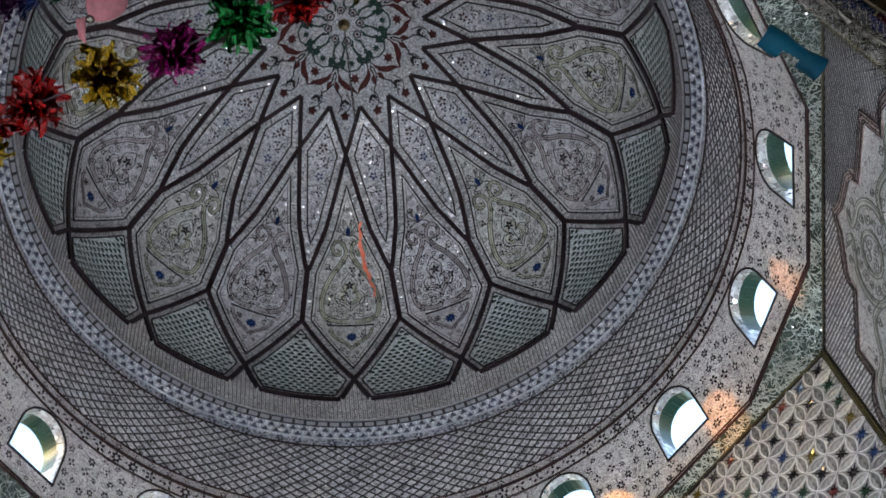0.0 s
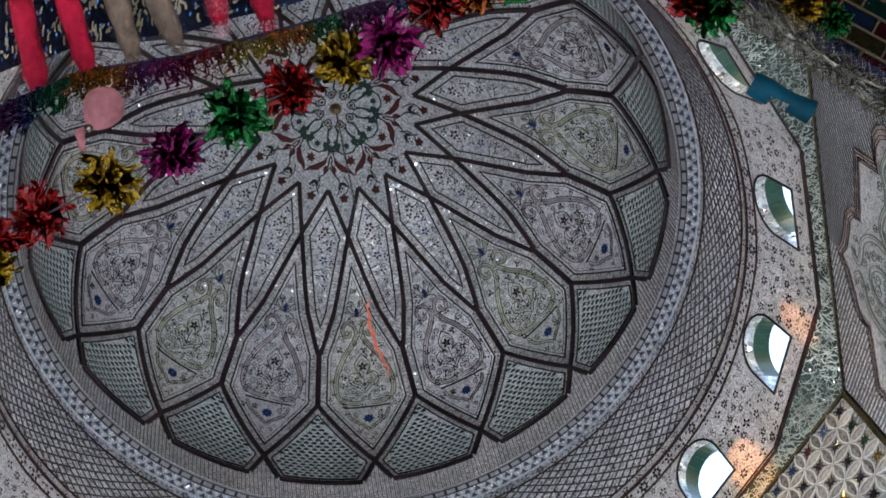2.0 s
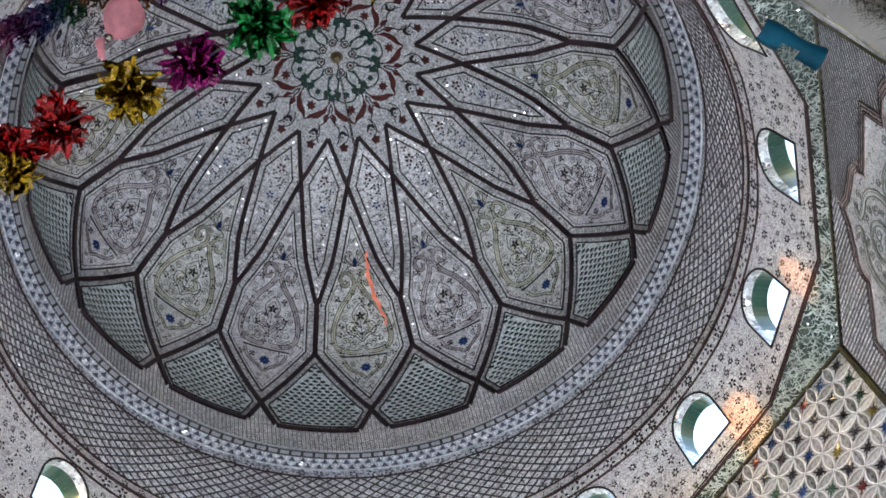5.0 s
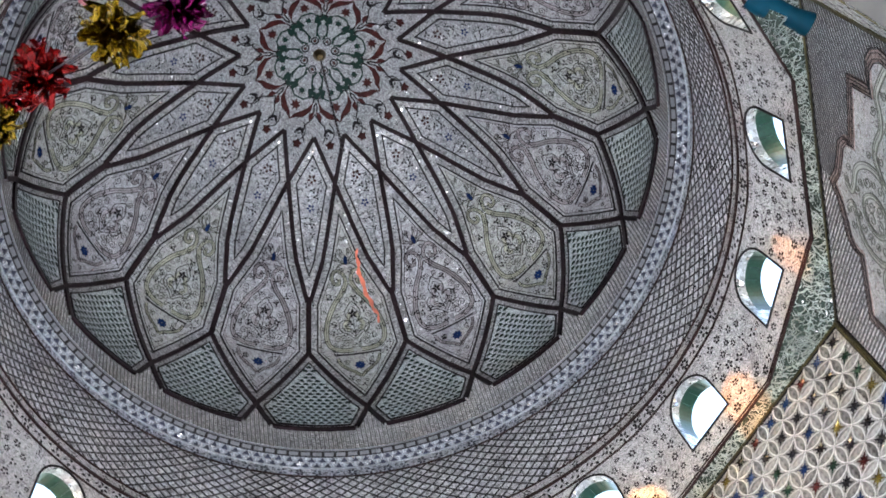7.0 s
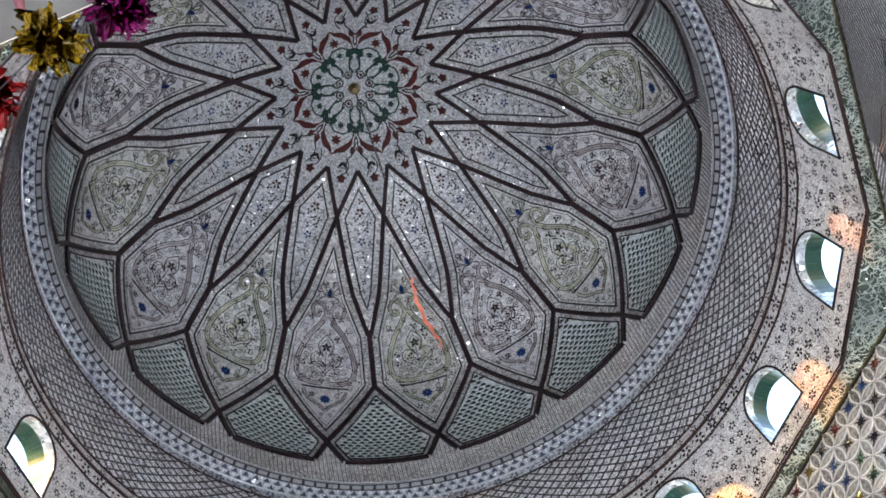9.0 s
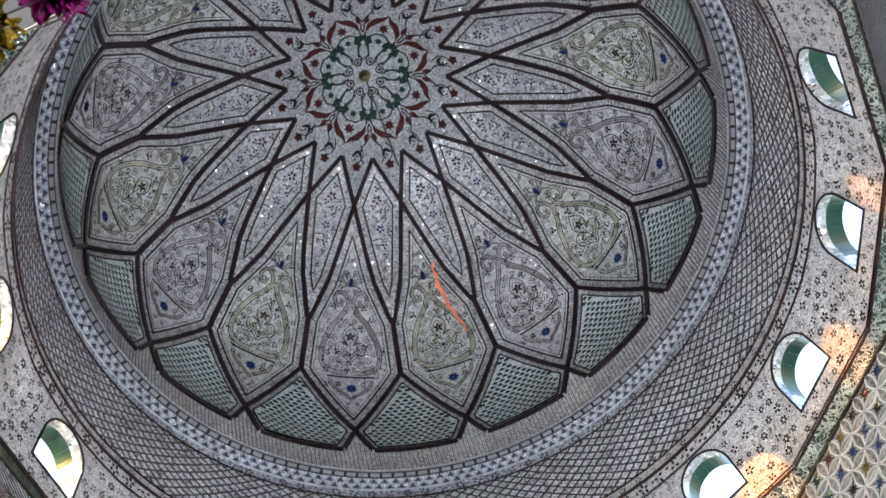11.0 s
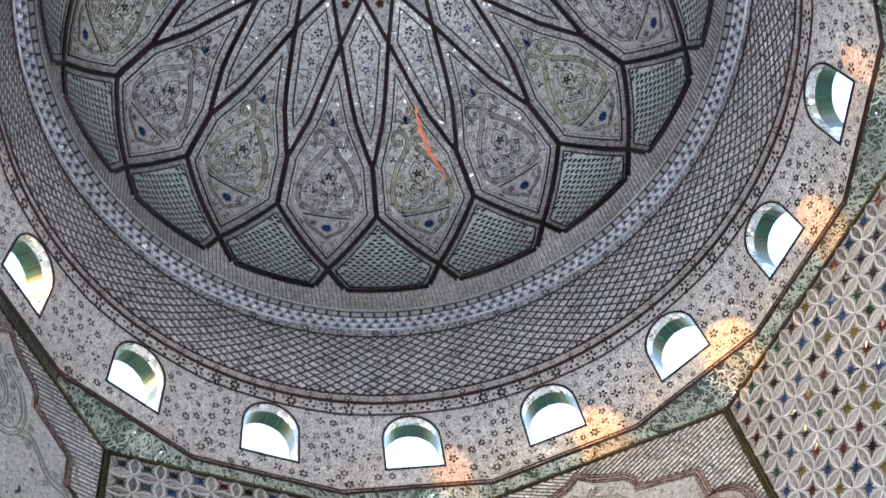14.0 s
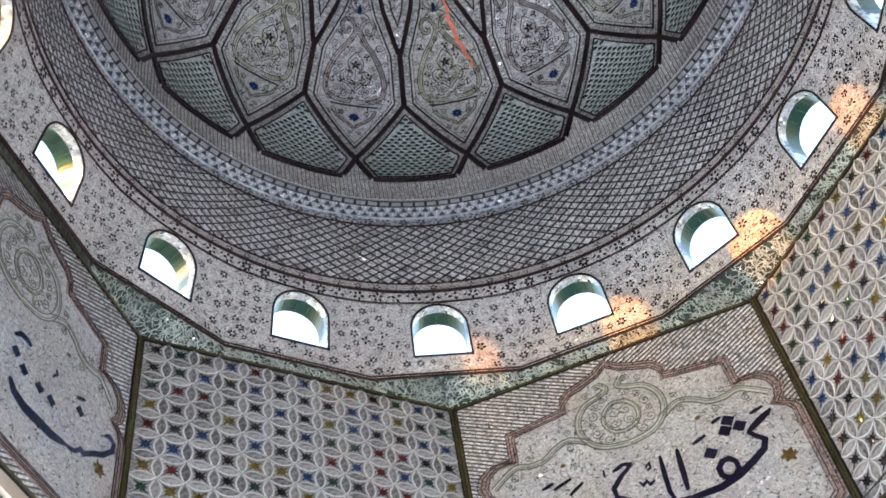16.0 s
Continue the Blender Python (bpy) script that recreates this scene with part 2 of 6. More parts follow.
M_BAND = mosaic("grey_blue_mirror", (0.42, 0.45, 0.51), amount=0.0, piece=34, tilt=0.2, rough=0.3, metal=0.1, spark=0.06)
M_REVEAL = mosaic("reveal_mirror", (0.60, 0.62, 0.64), amount=0.25, curl=14, waves=14, piece=30, tilt=0.1, rough=0.15, spark=0.10)
M_RIB = plain("dark_maroon_strap", (0.015, 0.0085, 0.0105), 0.45, 0.0, 0.7, 30, 0.3, spec=0.12)
M_LINE = plain("black_inlay", (0.008, 0.007, 0.009), 0.5, 0.0, 0.3, spec=0.10)
M_RED = plain("red_glass_inlay", (0.036, 0.006, 0.006), 0.5, 0.0, 0.6, 14, spec=0.12)
M_INK = plain("dark_green_inlay", (0.006, 0.026, 0.020), 0.5, 0.0, 0.4, spec=0.12)
M_NAVY = plain("navy_glass_inlay", (0.008, 0.020, 0.075), 0.15, 0.0, 0.5, spec=0.3)
M_GOLD = plain("olive_gold_strip", (0.042, 0.036, 0.011), 0.4, 0.2, 0.7, 16, spec=0.3)
M_BROWN = mosaic("brown_red_strip", (0.42, 0.34, 0.325), line=(0.07, 0.035, 0.033), amount=0.9, curl=10, waves=22, thick=0.25, piece=60, spark=0.03)
M_FLUTE = plain("grey_joint", (0.13, 0.13, 0.135), 0.5, 0.0, 0.4, spec=0.2)
M_MOULD = plain("dark_brown_moulding", (0.021, 0.010, 0.010), 0.45, 0.0, 0.6, 12, spec=0.15)
M_WHITE = plain("frosted_white_glass", (0.47, 0.475, 0.49), 0.4, 0.0, 0.3, 60)
M_SMOKE = mosaic("smoky_mirror", (0.23, 0.23, 0.235), amount=0.3, curl=9, waves=10, piece=55, metal=0.1, rough=0.35, spark=0.02)
M_DUSK = plain("dark_patterned_soffit", (0.022, 0.020, 0.018), 0.6, 0.0, 0.6, 9, 0.5)
# one dark green for the window soffits and glazing bars
M_SOFFIT = plain("dark_green_surface", (0.012, 0.045, 0.032), 0.3, 0.0, 0.4)
M_BOUNCE = plain("pale_bounce_floor", (0.72, 0.71, 0.69), 0.6, 0.0, 0.12, 3, 0.05)
M_PLASTER = plain("hall_plaster", (0.34, 0.29, 0.24), 0.7, 0.0, 0.2, 5, 0.1)
M_BRASS = plain("aged_brass", (0.14, 0.10, 0.05), 0.35, 0.9, 0.3)


# ---- mesh helpers ----
def mesh_of(name, bm, mat):
    me = bpy.data.meshes.new(name)
    bm.normal_update()
    bm.to_mesh(me)
    bm.free()
    me.materials.append(mat)
    return me


def part(name, bm, mat, parent, label="", m=None):
    me = bm if isinstance(bm, bpy.types.Mesh) else mesh_of(name, bm, mat)
    ob = new(name, me)
    ob.parent = parent
    if m is not None:
        ob.matrix_basis = m
    if label:
        ob["label"] = label
    return ob


def structure(name, label, category):
    return tagged(new(name), label, category, kind="structure")


def turn(k):
    """Turn about the dome's axis by k sixteenths, to the right as seen from below."""
    return Matrix.Rotation(-k * STEP, 4, "Z")


def fresh():
    bm = bmesh.new()
    return bm, bm.loops.layers.uv.new("UVMap")


def face(bm, uvl, fn, pts, h):
    """A face in the flat (u, v) plane of a surface fn, h proud, turned to face the room."""
    try:
        f = bm.faces.new([bm.verts.new(fn(u, v, h)) for u, v in pts])
    except ValueError:
        return None
    for l, p in zip(f.loops, pts):
        l[uvl].uv = p
    return f


def inset(poly, d):
    """A convex polygon moved in by d, whichever way round it runs."""
    n = len(poly)
    area = sum(poly[i][0] * poly[(i + 1) % n][1] - poly[(i + 1) % n][0] * poly[i][1] for i in range(n))
    sgn = 1 if area > 0 else -1
    lines = []
    for i in range(n):
        (x0, y0), (x1, y1) = poly[i], poly[(i + 1) % n]
        ln = math.hypot(x1 - x0, y1 - y0)
        nx, ny = -(y1 - y0) / ln * sgn, (x1 - x0) / ln * sgn
        lines.append((nx, ny, nx * x0 + ny * y0 + d))
    out = []
    for i in range(n):
        a, b = lines[i - 1], lines[i]
        det = a[0] * b[1] - a[1] * b[0]
        if abs(det) < 1e-5:
            out.append((poly[i][0] + b[0] * d, poly[i][1] + b[1] * d))
        else:
            out.append(((a[2] * b[1] - a[1] * b[2]) / det, (a[0] * b[2] - a[2] * b[0]) / det))
    return out


def fill(poly, fn, h=0.0, dv=0.07, du=0.12, tool=None):
    """A convex polygon laid on a curved surface as rows of quads."""
    bm, uvl = tool or fresh()
    vs = sorted({round(p[1], 5) for p in poly})
    rows = []
    for a, b in zip(vs, vs[1:]):
        m = max(1, math.ceil((b - a) / dv))
        rows += [a + (b - a) * i / m for i in range(m)]
    rows.append(vs[-1])

    def span(v):
        xs = []
        for (x0, y0), (x1, y1) in zip(poly, poly[1:] + poly[:1]):
            if min(y0, y1) - 2e-5 <= v <= max(y0, y1) + 2e-5:
                if abs(y1 - y0) < 5e-5:
                    xs += [x0, x1]
                else:
                    xs.append(x0 + (x1 - x0) * (v - y0) / (y1 - y0))
        return min(xs), max(xs)
    spans = [span(v) for v in rows]
    cols = max(1, math.ceil(max(b - a for a, b in spans) / du))
    grid = [[bm.verts.new(fn(a + (b - a) * i / cols, v, h)) for i in range(cols + 1)] for v, (a, b) in zip(rows, spans)]
    for j in range(len(rows) - 1):
        for i in range(cols):
            q = [(j, i), (j, i + 1), (j + 1, i + 1), (j + 1, i)]
            f = bm.faces.new([grid[y][x] for y, x in q])
            f.smooth = True
            for l, (y, x) in zip(f.loops, q):
                a, b = spans[y]
                l[uvl].uv = (a + (b - a) * x / cols, rows[y])
    if tool is None:
        bmesh.ops.remove_doubles(bm, verts=bm.verts, dist=1e-4)
        bm.normal_update()
    return bm


def ribbon(tool, pts, width, fn, h0, h1, closed=False, step=0.09, taper=None):
    """A raised strip along a path in the (u, v) plane: a top and two sides."""
    bm, uvl = tool
    path = []
    run = list(pts) + ([pts[0]] if closed else [])
    for (x0, y0), (x1, y1) in zip(run, run[1:]):
        m = max(1, math.ceil(math.hypot(x1 - x0, y1 - y0) / step))
        path += [(x0 + (x1 - x0) * i / m, y0 + (y1 - y0) * i / m) for i in range(m)]
    if not closed:
        path.append(run[-1])
    n = len(path)
    rows = []
    for i, (x, y) in enumerate(path):
        a = path[i - 1] if (closed or i) else path[i]
        b = path[(i + 1) % n] if (closed or i < n - 1) else path[i]
        da = Vector((x - a[0], y - a[1]))
        db = Vector((b[0] - x, b[1] - y))
        da = da.normalized() if da.length > 1e-7 else db.normalized()
        db = db.normalized() if db.length > 1e-7 else da
        d = (da + db)
        d = d.normalized() if d.length > 1e-4 else da
        c = max(0.45, d.dot(db))
        w = width * (taper(i / max(1, n - 1)) if taper else 1) / 2 / c
        p, q = (x - d.y * w, y + d.x * w), (x + d.y * w, y - d.x * w)
        rows.append(([bm.verts.new(fn(*p, h0)), bm.verts.new(fn(*p, h1)), bm.verts.new(fn(*q, h1)), bm.verts.new(fn(*q, h0))], p, q))
    for i in range(n if closed else n - 1):
        (a, p0, q0), (b, p1, q1) = rows[i], rows[(i + 1) % n]
        for j in range(3):
            f = bm.faces.new((a[j], a[j + 1], b[j + 1], b[j]))
            for l, uvp in zip(f.loops, ((p0, q0, q1, p1))):
                l[uvl].uv = uvp


def petal(tool, fn, x, y, ang, length, width, h):
    """A small leaf-shaped inlay."""
    c, s = math.cos(ang), math.sin(ang)
    pts = [(0, 0), (0.35, 0.5), (0.7, 0.42), (1, 0), (0.7, -0.42), (0.35, -0.5)]
    face(*tool, fn, [(x + c * a * length - s * b * width, y + s * a * length + c * b * width) for a, b in pts], h)


def flower(tool, fn, x, y, size, petals, h, turn0=0.0, eye=0.24):
    """Separate leaf-shaped petals round a small open middle."""
    for i in range(petals):
        a = turn0 + 2 * math.pi * i / petals
        petal(tool, fn, x + math.cos(a) * size * eye, y + math.sin(a) * size * eye, a, size * (1.02 - eye), size * 0.52, h)


def curve(pts, n=6):
    """A smooth line through the points."""
    out = []
    for i in range(len(pts) - 1):
        p0, p1, p2, p3 = pts[max(i - 1, 0)], pts[i], pts[i + 1], pts[min(i + 2, len(pts) - 1)]
        for j in range(n):
            t = j / n
            out.append(tuple(0.5 * (2 * b + (c - a) * t + (2 * a - 5 * b + 4 * c - d) * t * t + (3 * b - a - 3 * c + d) * t ** 3)
                             for a, b, c, d in zip(p0, p1, p2, p3)))
    return out + [tuple(pts[-1])]


def beside(pts, d):
    """The line moved sideways by d."""
    out = []
    for i, (x, y) in enumerate(pts):
        a, b = pts[max(i - 1, 0)], pts[min(i + 1, len(pts) - 1)]
        ln = math.hypot(b[0] - a[0], b[1] - a[1]) or 1
        out.append((x - (b[1] - a[1]) / ln * d, y + (b[0] - a[0]) / ln * d))
    return out


def star_poly(x, y, r, points, inner=0.5, rot=0.0):
    return [(x + math.cos(rot + math.pi * i / points) * r * (1 if i % 2 == 0 else inner),
             y + math.sin(rot + math.pi * i / points) * r * (1 if i % 2 == 0 else inner)) for i in range(2 * points)]


def ring_strip(tool, fn, v0, v1, u0, u1, h0, h1=None, nu=8, nv=1):
    bm, uvl = tool
    h1 = h0 if h1 is None else h1
    g = [[(u0 + (u1 - u0) * i / nu, v0 + (v1 - v0) * j / nv, h0 + (h1 - h0) * j / nv) for i in range(nu + 1)] for j in range(nv + 1)]
    vs = [[bm.verts.new(fn(*p)) for p in row] for row in g]
    for j in range(nv):
        for i in range(nu):
            q = [(j, i), (j, i + 1), (j + 1, i + 1), (j + 1, i)]
            f = bm.faces.new([vs[y][x] for y, x in q])
            f.smooth = True
            for l, (y, x) in zip(f.loops, q):
                l[uvl].uv = g[y][x][:2]


rng = random.Random(7)

# ---- the dome ----
dome = structure("dome", "mirror-mosaic dome lined with dark star strapwork", "dome")

bm, uvl = fresh()
for i in range(64):
    u0, u1 = i / 64 * N, (i + 1) / 64 * N
    vs = [j / 24 * S_END for j in range(25)]
    for a, b in zip(vs, vs[1:]):
        q = [(u0, a), (u1, a), (u1, b), (u0, b)]
        pts = [at(k, max(s, 0.02)) for k, s in q]
        face(bm, uvl, dome_point, pts, -0.03)
bmesh.ops.remove_doubles(bm, verts=bm.verts, dist=1e-4)
part("shell", bm, M_GREY, dome, "grey plaster shell behind the mirrors")

S_B = S_X + (S_Y - S_X) * 0.66          # where the long straps bend
RHOMB = [at(0, S_T), at(0.5, S_X), at(0.18, S_B), at(0, S_Y), at(-0.18, S_B), at(-0.5, S_X)]
KITE = [(0.0, S_X), at(0.32, S_B), at(0.5, S_Y), at(0.5, S_V), (0.0, S_W), at(-0.5, S_V), at(-0.5, S_Y), at(-0.32, S_B)]
TRAP = [(0.0, S_V), at(0.5, S_W), at(0.365, S_Q), at(-0.365, S_Q), at(-0.5, S_W)]


def inside(poly, x, y):
    s = 0
    for (x0, y0), (x1, y1) in zip(poly, poly[1:] + poly[:1]):
        c = (x1 - x0) * (y - y0) - (y1 - y0) * (x - x0)
        if s and c * s < 0:
            return False
        s = s or c
    return True


def ticks(poly, d0, d1, gap):
    """The short bars of the ladder border between two insets of a polygon."""
    tool = fresh()
    a, b = inset(poly, d0), inset(poly, d1)
    n = len(poly)
    for i in range(n):
        p0, p1, q0, q1 = a[i], a[(i + 1) % n], b[i], b[(i + 1) % n]
        ln = math.hypot(q1[0] - q0[0], q1[1] - q0[1])
        m = int(ln / gap)
        dx, dy = (q1[0] - q0[0]) / ln, (q1[1] - q0[1]) / ln
        lp = math.hypot(p1[0] - p0[0], p1[1] - p0[1])
        off = ((q0[0] - p0[0]) * dx + (q0[1] - p0[1]) * dy)
        for j in range(1, m):
            t = ln * j / m
            q = (q0[0] + dx * t, q0[1] + dy * t)
            p = (p0[0] + dx * (t + off), p0[1] + dy * (t + off))
            ribbon(tool, [p, q], 0.0055, dome_point, 0.003, 0.007, step=1)
    return tool[0]


def cell(name, poly, mat, border, label):
    out = [("ladder_border", mesh_of("ladder", fill(inset(poly, 0.02), dome_point, 0.002), M_LADDER), ""),
           ("ladder_bars", mesh_of("bars", ticks(poly, 0.03, border - 0.01, 0.04), M_FLUTE), "")]
    tool = fresh()
    ribbon(tool, inset(poly, border), 0.016, dome_point, 0.002, 0.014, closed=True)
    out.append(("inlay_line", mesh_of("line", tool[0], M_LINE), ""))
    out.append((name, mesh_of(name, fill(inset(poly, border + 0.004), dome_point, 0.007), mat), label))
    return out


def sprigs(poly, count, size, seed, avoid=(), gap=0.07):
    """Tiny three- and five-leaved flowers strewn over a field."""
    r = random.Random(seed)
    xs, ys = [p[0] for p in poly], [p[1] for p in poly]
    done = list(avoid)
    tool = fresh()
    for _ in range(count * 12):
        x, y = r.uniform(min(xs), max(xs)), r.uniform(min(ys), max(ys))
        if not inside(poly, x, y) or any(math.hypot(x - a, y - b) < max(gap, c) for a, b, c in done):
            continue
        done.append((x, y, 0))
        flower(tool, dome_point, x, y, size * r.uniform(0.8, 1.3), r.choice((3, 3, 3, 3, 2, 4)), 0.0125, r.uniform(0, 6), 0.10)
        if len(done) - len(avoid) >= count:
            break
    return tool[0]


def loop(cx, cy, r, lobes, depth, rot=0.0, n=40, sy=1.0):
    return [(cx + math.cos(2 * math.pi * i / n) * r * (1 + depth * math.cos(lobes * 2 * math.pi * i / n + rot)),
             cy + sy * math.sin(2 * math.pi * i / n) * r * (1 + depth * math.cos(lobes * 2 * math.pi * i / n + rot))) for i in range(n)]


def spiral(cx, cy, r0, a0, turns, n=26, grow=0.15):
    return [(cx + math.cos(a0 + turns * 2 * math.pi * i / n) * r0 * (grow + (1 - grow) * (1 - i / n)),
             cy + math.sin(a0 + turns * 2 * math.pi * i / n) * r0 * (grow + (1 - grow) * (1 - i / n))) for i in range(n + 1)]


# rhombs
rhomb_parts = cell("rhomb_panel", RHOMB, M_RHOMB, 0.095, "silver mirror rhomb strewn with dark sprigs")
inner = inset(RHOMB, 0.13)
RH_C = (S_T + S_Y) / 2 - 0.15
rhomb_parts.append(("sprig_inlay", mesh_of("sprigs", sprigs(inner, 16, 0.034, 3, [(0, RH_C - 0.35, 0.09), (0, RH_C, 0.09)]), M_LINE), ""))
tool = fresh()
flower(tool, dome_point, 0, RH_C - 0.35, 0.06, 5, 0.0105, 1.57)
rhomb_parts.append(("red_flower", mesh_of("red_flower", tool[0], M_RED), "dark red glass flower"))
tool = fresh()
flower(tool, dome_point, 0, RH_C, 0.05, 5, 0.0105, 0.5)
rhomb_parts.append(("blue_flower", mesh_of("blue_flower", tool[0], M_NAVY), "blue glass flower"))
for k in range(N):
    for name, me, label in rhomb_parts:
        part(name, me, None, dome, label, turn(k))

# kites, in two alternating schemes
M_SCROLL_A = plain("olive_scroll", (0.27, 0.27, 0.215), 0.4, 0.1, 0.5)
M_SCROLL_B = plain("violet_grey_scroll", (0.25, 0.225, 0.24), 0.4, 0.1, 0.5)
M_THREAD_A = plain("olive_black_line", (0.026, 0.027, 0.020), 0.5, 0.0, 0.4, spec=0.15)
M_THREAD_B = plain("violet_black_line", (0.026, 0.021, 0.024), 0.5, 0.0, 0.4, spec=0.15)
for which, mat, scroll, thread in ((0, M_KITE_A, M_SCROLL_A, M_THREAD_A), (1, M_KITE_B, M_SCROLL_B, M_THREAD_B)):
    kite_parts = cell("kite_panel", KITE, mat, 0.10, "silver mirror kite with a pear-shaped scrolled medallion")
    inner = inset(KITE, 0.13)
    mid = S_V - 0.30
    BAR, STAR, DROP, EYE = mid + 0.335, mid + 0.50, mid - 0.83, mid - 0.17
    bands, lines = fresh(), fresh()

    def fine(pts, w=0.007, closed=False):
        ribbon(lines, pts, w, dome_point, 0.006, 0.0125, closed=closed, step=0.06)

    def banded(pts, w):
        """A tinted band between two dark lines with a thin vein."""
        ribbon(bands, pts, w, dome_point, 0.005, 0.0095, step=0.06)
        fine(beside(pts, w / 2), 0.009)
        fine(beside(pts, -w / 2), 0.009)
        fine(pts, 0.005)
    for g in (1, -1):
        banded(curve([(g * x, mid + y) for x, y in ((0.025, -0.56), (0.09, -0.44), (0.20, -0.29), (0.295, -0.08), (0.325, 0.09), (0.295, 0.21), (0.19, 0.27), (0.05, 0.275))]), 0.050)
        banded(curve([(g * x, mid + y) for x, y in ((0.025, -0.56), (0.05, -0.66), (0.12, -0.71), (0.18, -0.65), (0.165, -0.56), (0.11, -0.55), (0.10, -0.61))]), 0.036)
        # trefoil medallion
        for k_ in (1.0, 0.78, 0.5):
            fine(curve([(g * x * k_, EYE + 0.13 + y * k_) for x, y in ((0.0, -0.29), (0.045, -0.235), (0.085, -0.17), (0.075, -0.09), (0.05, -0.05), (0.12, -0.06), (0.17, 0.0), (0.15, 0.08), (0.08, 0.11), (0.0, 0.19))]), 0.009 if k_ == 1 else 0.006)
        for cx, cy, rr, a in ((0.075, 0.0, 0.045, 0.4), (0.20, 0.13, 0.05, 2.5), (0.11, 0.19, 0.045, 4.0), (0.225, -0.06, 0.04, 1.0), (0.04, 0.225, 0.03, 0.6), (0.06, -0.47, 0.028, 2.0),
                              (0.28, 0.265, 0.035, 2.0), (0.25, -0.40, 0.045, 0.5), (0.22, -0.53, 0.035, 3.0), (0.06, -0.95, 0.04, 1.0), (0.11, -0.86, 0.04, 4.0), (0.03, -1.10, 0.03, 2.0),
                              (0.16, 0.03, 0.05, 3.0), (0.14, 0.11, 0.04, 1.0), (0.07, 0.15, 0.04, 5.0), (0.17, -0.14, 0.045, 4.4), (0.05, -0.36, 0.035, 1.2), (0.33, -0.20, 0.035, 2.6), (0.355, 0.0, 0.03, 0.3),
                              (0.26, 0.04, 0.035, 5.2), (0.24, 0.20, 0.035, 0.9), (0.17, 0.22, 0.03, 3.3), (0.03, 0.05, 0.025, 2.2), (0.12, -0.30, 0.03, 0.2), (0.05, -0.72, 0.03, 5.5)):
            fine([(g * x, y) for x, y in spiral(cx, mid + cy, rr, a, 1.5, n=18)], 0.006)
        ribbon(bands, curve([(g * 0.03, EYE - 0.02), (g * 0.06, EYE + 0.06), (g * 0.10, EYE + 0.13), (g * 0.06, EYE + 0.2)]), 0.045, dome_point, 0.005, 0.009)
        # leaves round the drop, veil under the bar
        for a in (0.35, 0.9, 1.5, 2.2):
            d = (math.sin(a) * g, -math.cos(a))
            fine(curve([(0.0, DROP + 0.03), (d[0] * 0.07 - d[1] * 0.02, DROP + d[1] * 0.07), (d[0] * 0.14, DROP + d[1] * 0.15), (d[0] * 0.08 + d[1] * 0.02, DROP + d[1] * 0.05 + 0.02), (0.0, DROP + 0.05)]), 0.006)
        banded(curve([(g * x, BAR + y) for x, y in ((0.235, 0.04), (0.20, 0.14), (0.13, 0.21), (0.06, 0.26), (0.0, 0.33))]), 0.03)
        fine([(g * x, y) for x, y in spiral(0.14, BAR + 0.10, 0.04, 1.0, 1.4, n=16)], 0.006)
        fine([(g * x, y) for x, y in spiral(0.05, BAR + 0.40, 0.03, 3.0, 1.3, n=14)], 0.006)
    fine(inset(KITE, 0.135), 0.006, True)
    kite_parts.append(("scroll_bands", mesh_of("scroll", bands[0], scroll), ""))
    kite_parts.append(("scroll_inlay", mesh_of("thread", lines[0], thread), ""))
    tool = fresh()
    ribbon(tool, [(-0.26, BAR), (0.26, BAR)], 0.017, dome_point, 0.006, 0.014)
    flower(tool, dome_point, 0, EYE, 0.058, 5, 0.0125, -1.57, 0.05)
    ribbon(tool, [(0, EYE + 0.05), (0, EYE + 0.30)], 0.008, dome_point, 0.006, 0.012)
    kite_parts.append(("dark_inlay", mesh_of("dark", tool[0], M_LINE), ""))
    tool = fresh()
    flower(tool, dome_point, 0, STAR, 0.066, 8, 0.0115, 0.0, 0.05)
    petal(tool, dome_point, 0, DROP - 0.065, math.pi / 2, 0.13, 0.05, 0.0125)
    kite_parts.append(("blue_flower", mesh_of("blue", tool[0], M_NAVY), "navy glass flower"))
    kite_parts.append(("sprig_inlay", mesh_of("sprigs", sprigs(inner, 40, 0.034, 11 + which, [(0, EYE, 0.09), (0, STAR, 0.10), (0, DROP, 0.09)], 0.075), M_LINE), ""))
    for k in range(which, N, 2):
        for name, me, label in kite_parts:
            part(name, me, None, dome, label, turn(k + 0.5))

# five-sided fields of dots at the foot
trap_parts = cell("dotted_panel", TRAP, M_TRAP, 0.075, "pale green mirror panel with rows of dark dots")
inner = inset(TRAP, 0.10)
tool = fresh()
for j in range(30):
    for i in range(-20, 21):
        x, y = (i + 0.5 * (j % 2)) * 0.086, S_V + 0.1 + j * 0.050
        if inside(inner, x, y):
            face(*tool, dome_point, [(x + 0.034, y + 0.009), (x + 0.018, y + 0.019), (x - 0.025, y + 0.017), (x - 0.035, y + 0.005), (x - 0.011, y - 0.021), (x + 0.009, y - 0.019)], 0.0105)
trap_parts.append(("dot_inlay", mesh_of("dots", tool[0], plain("green_black_inlay", (0.005, 0.015, 0.013), 0.5, 0.0, 0.4, spec=0.1)), ""))
for k in range(N):
    for name, me, label in trap_parts:
        part(name, me, None, dome, label, turn(k))

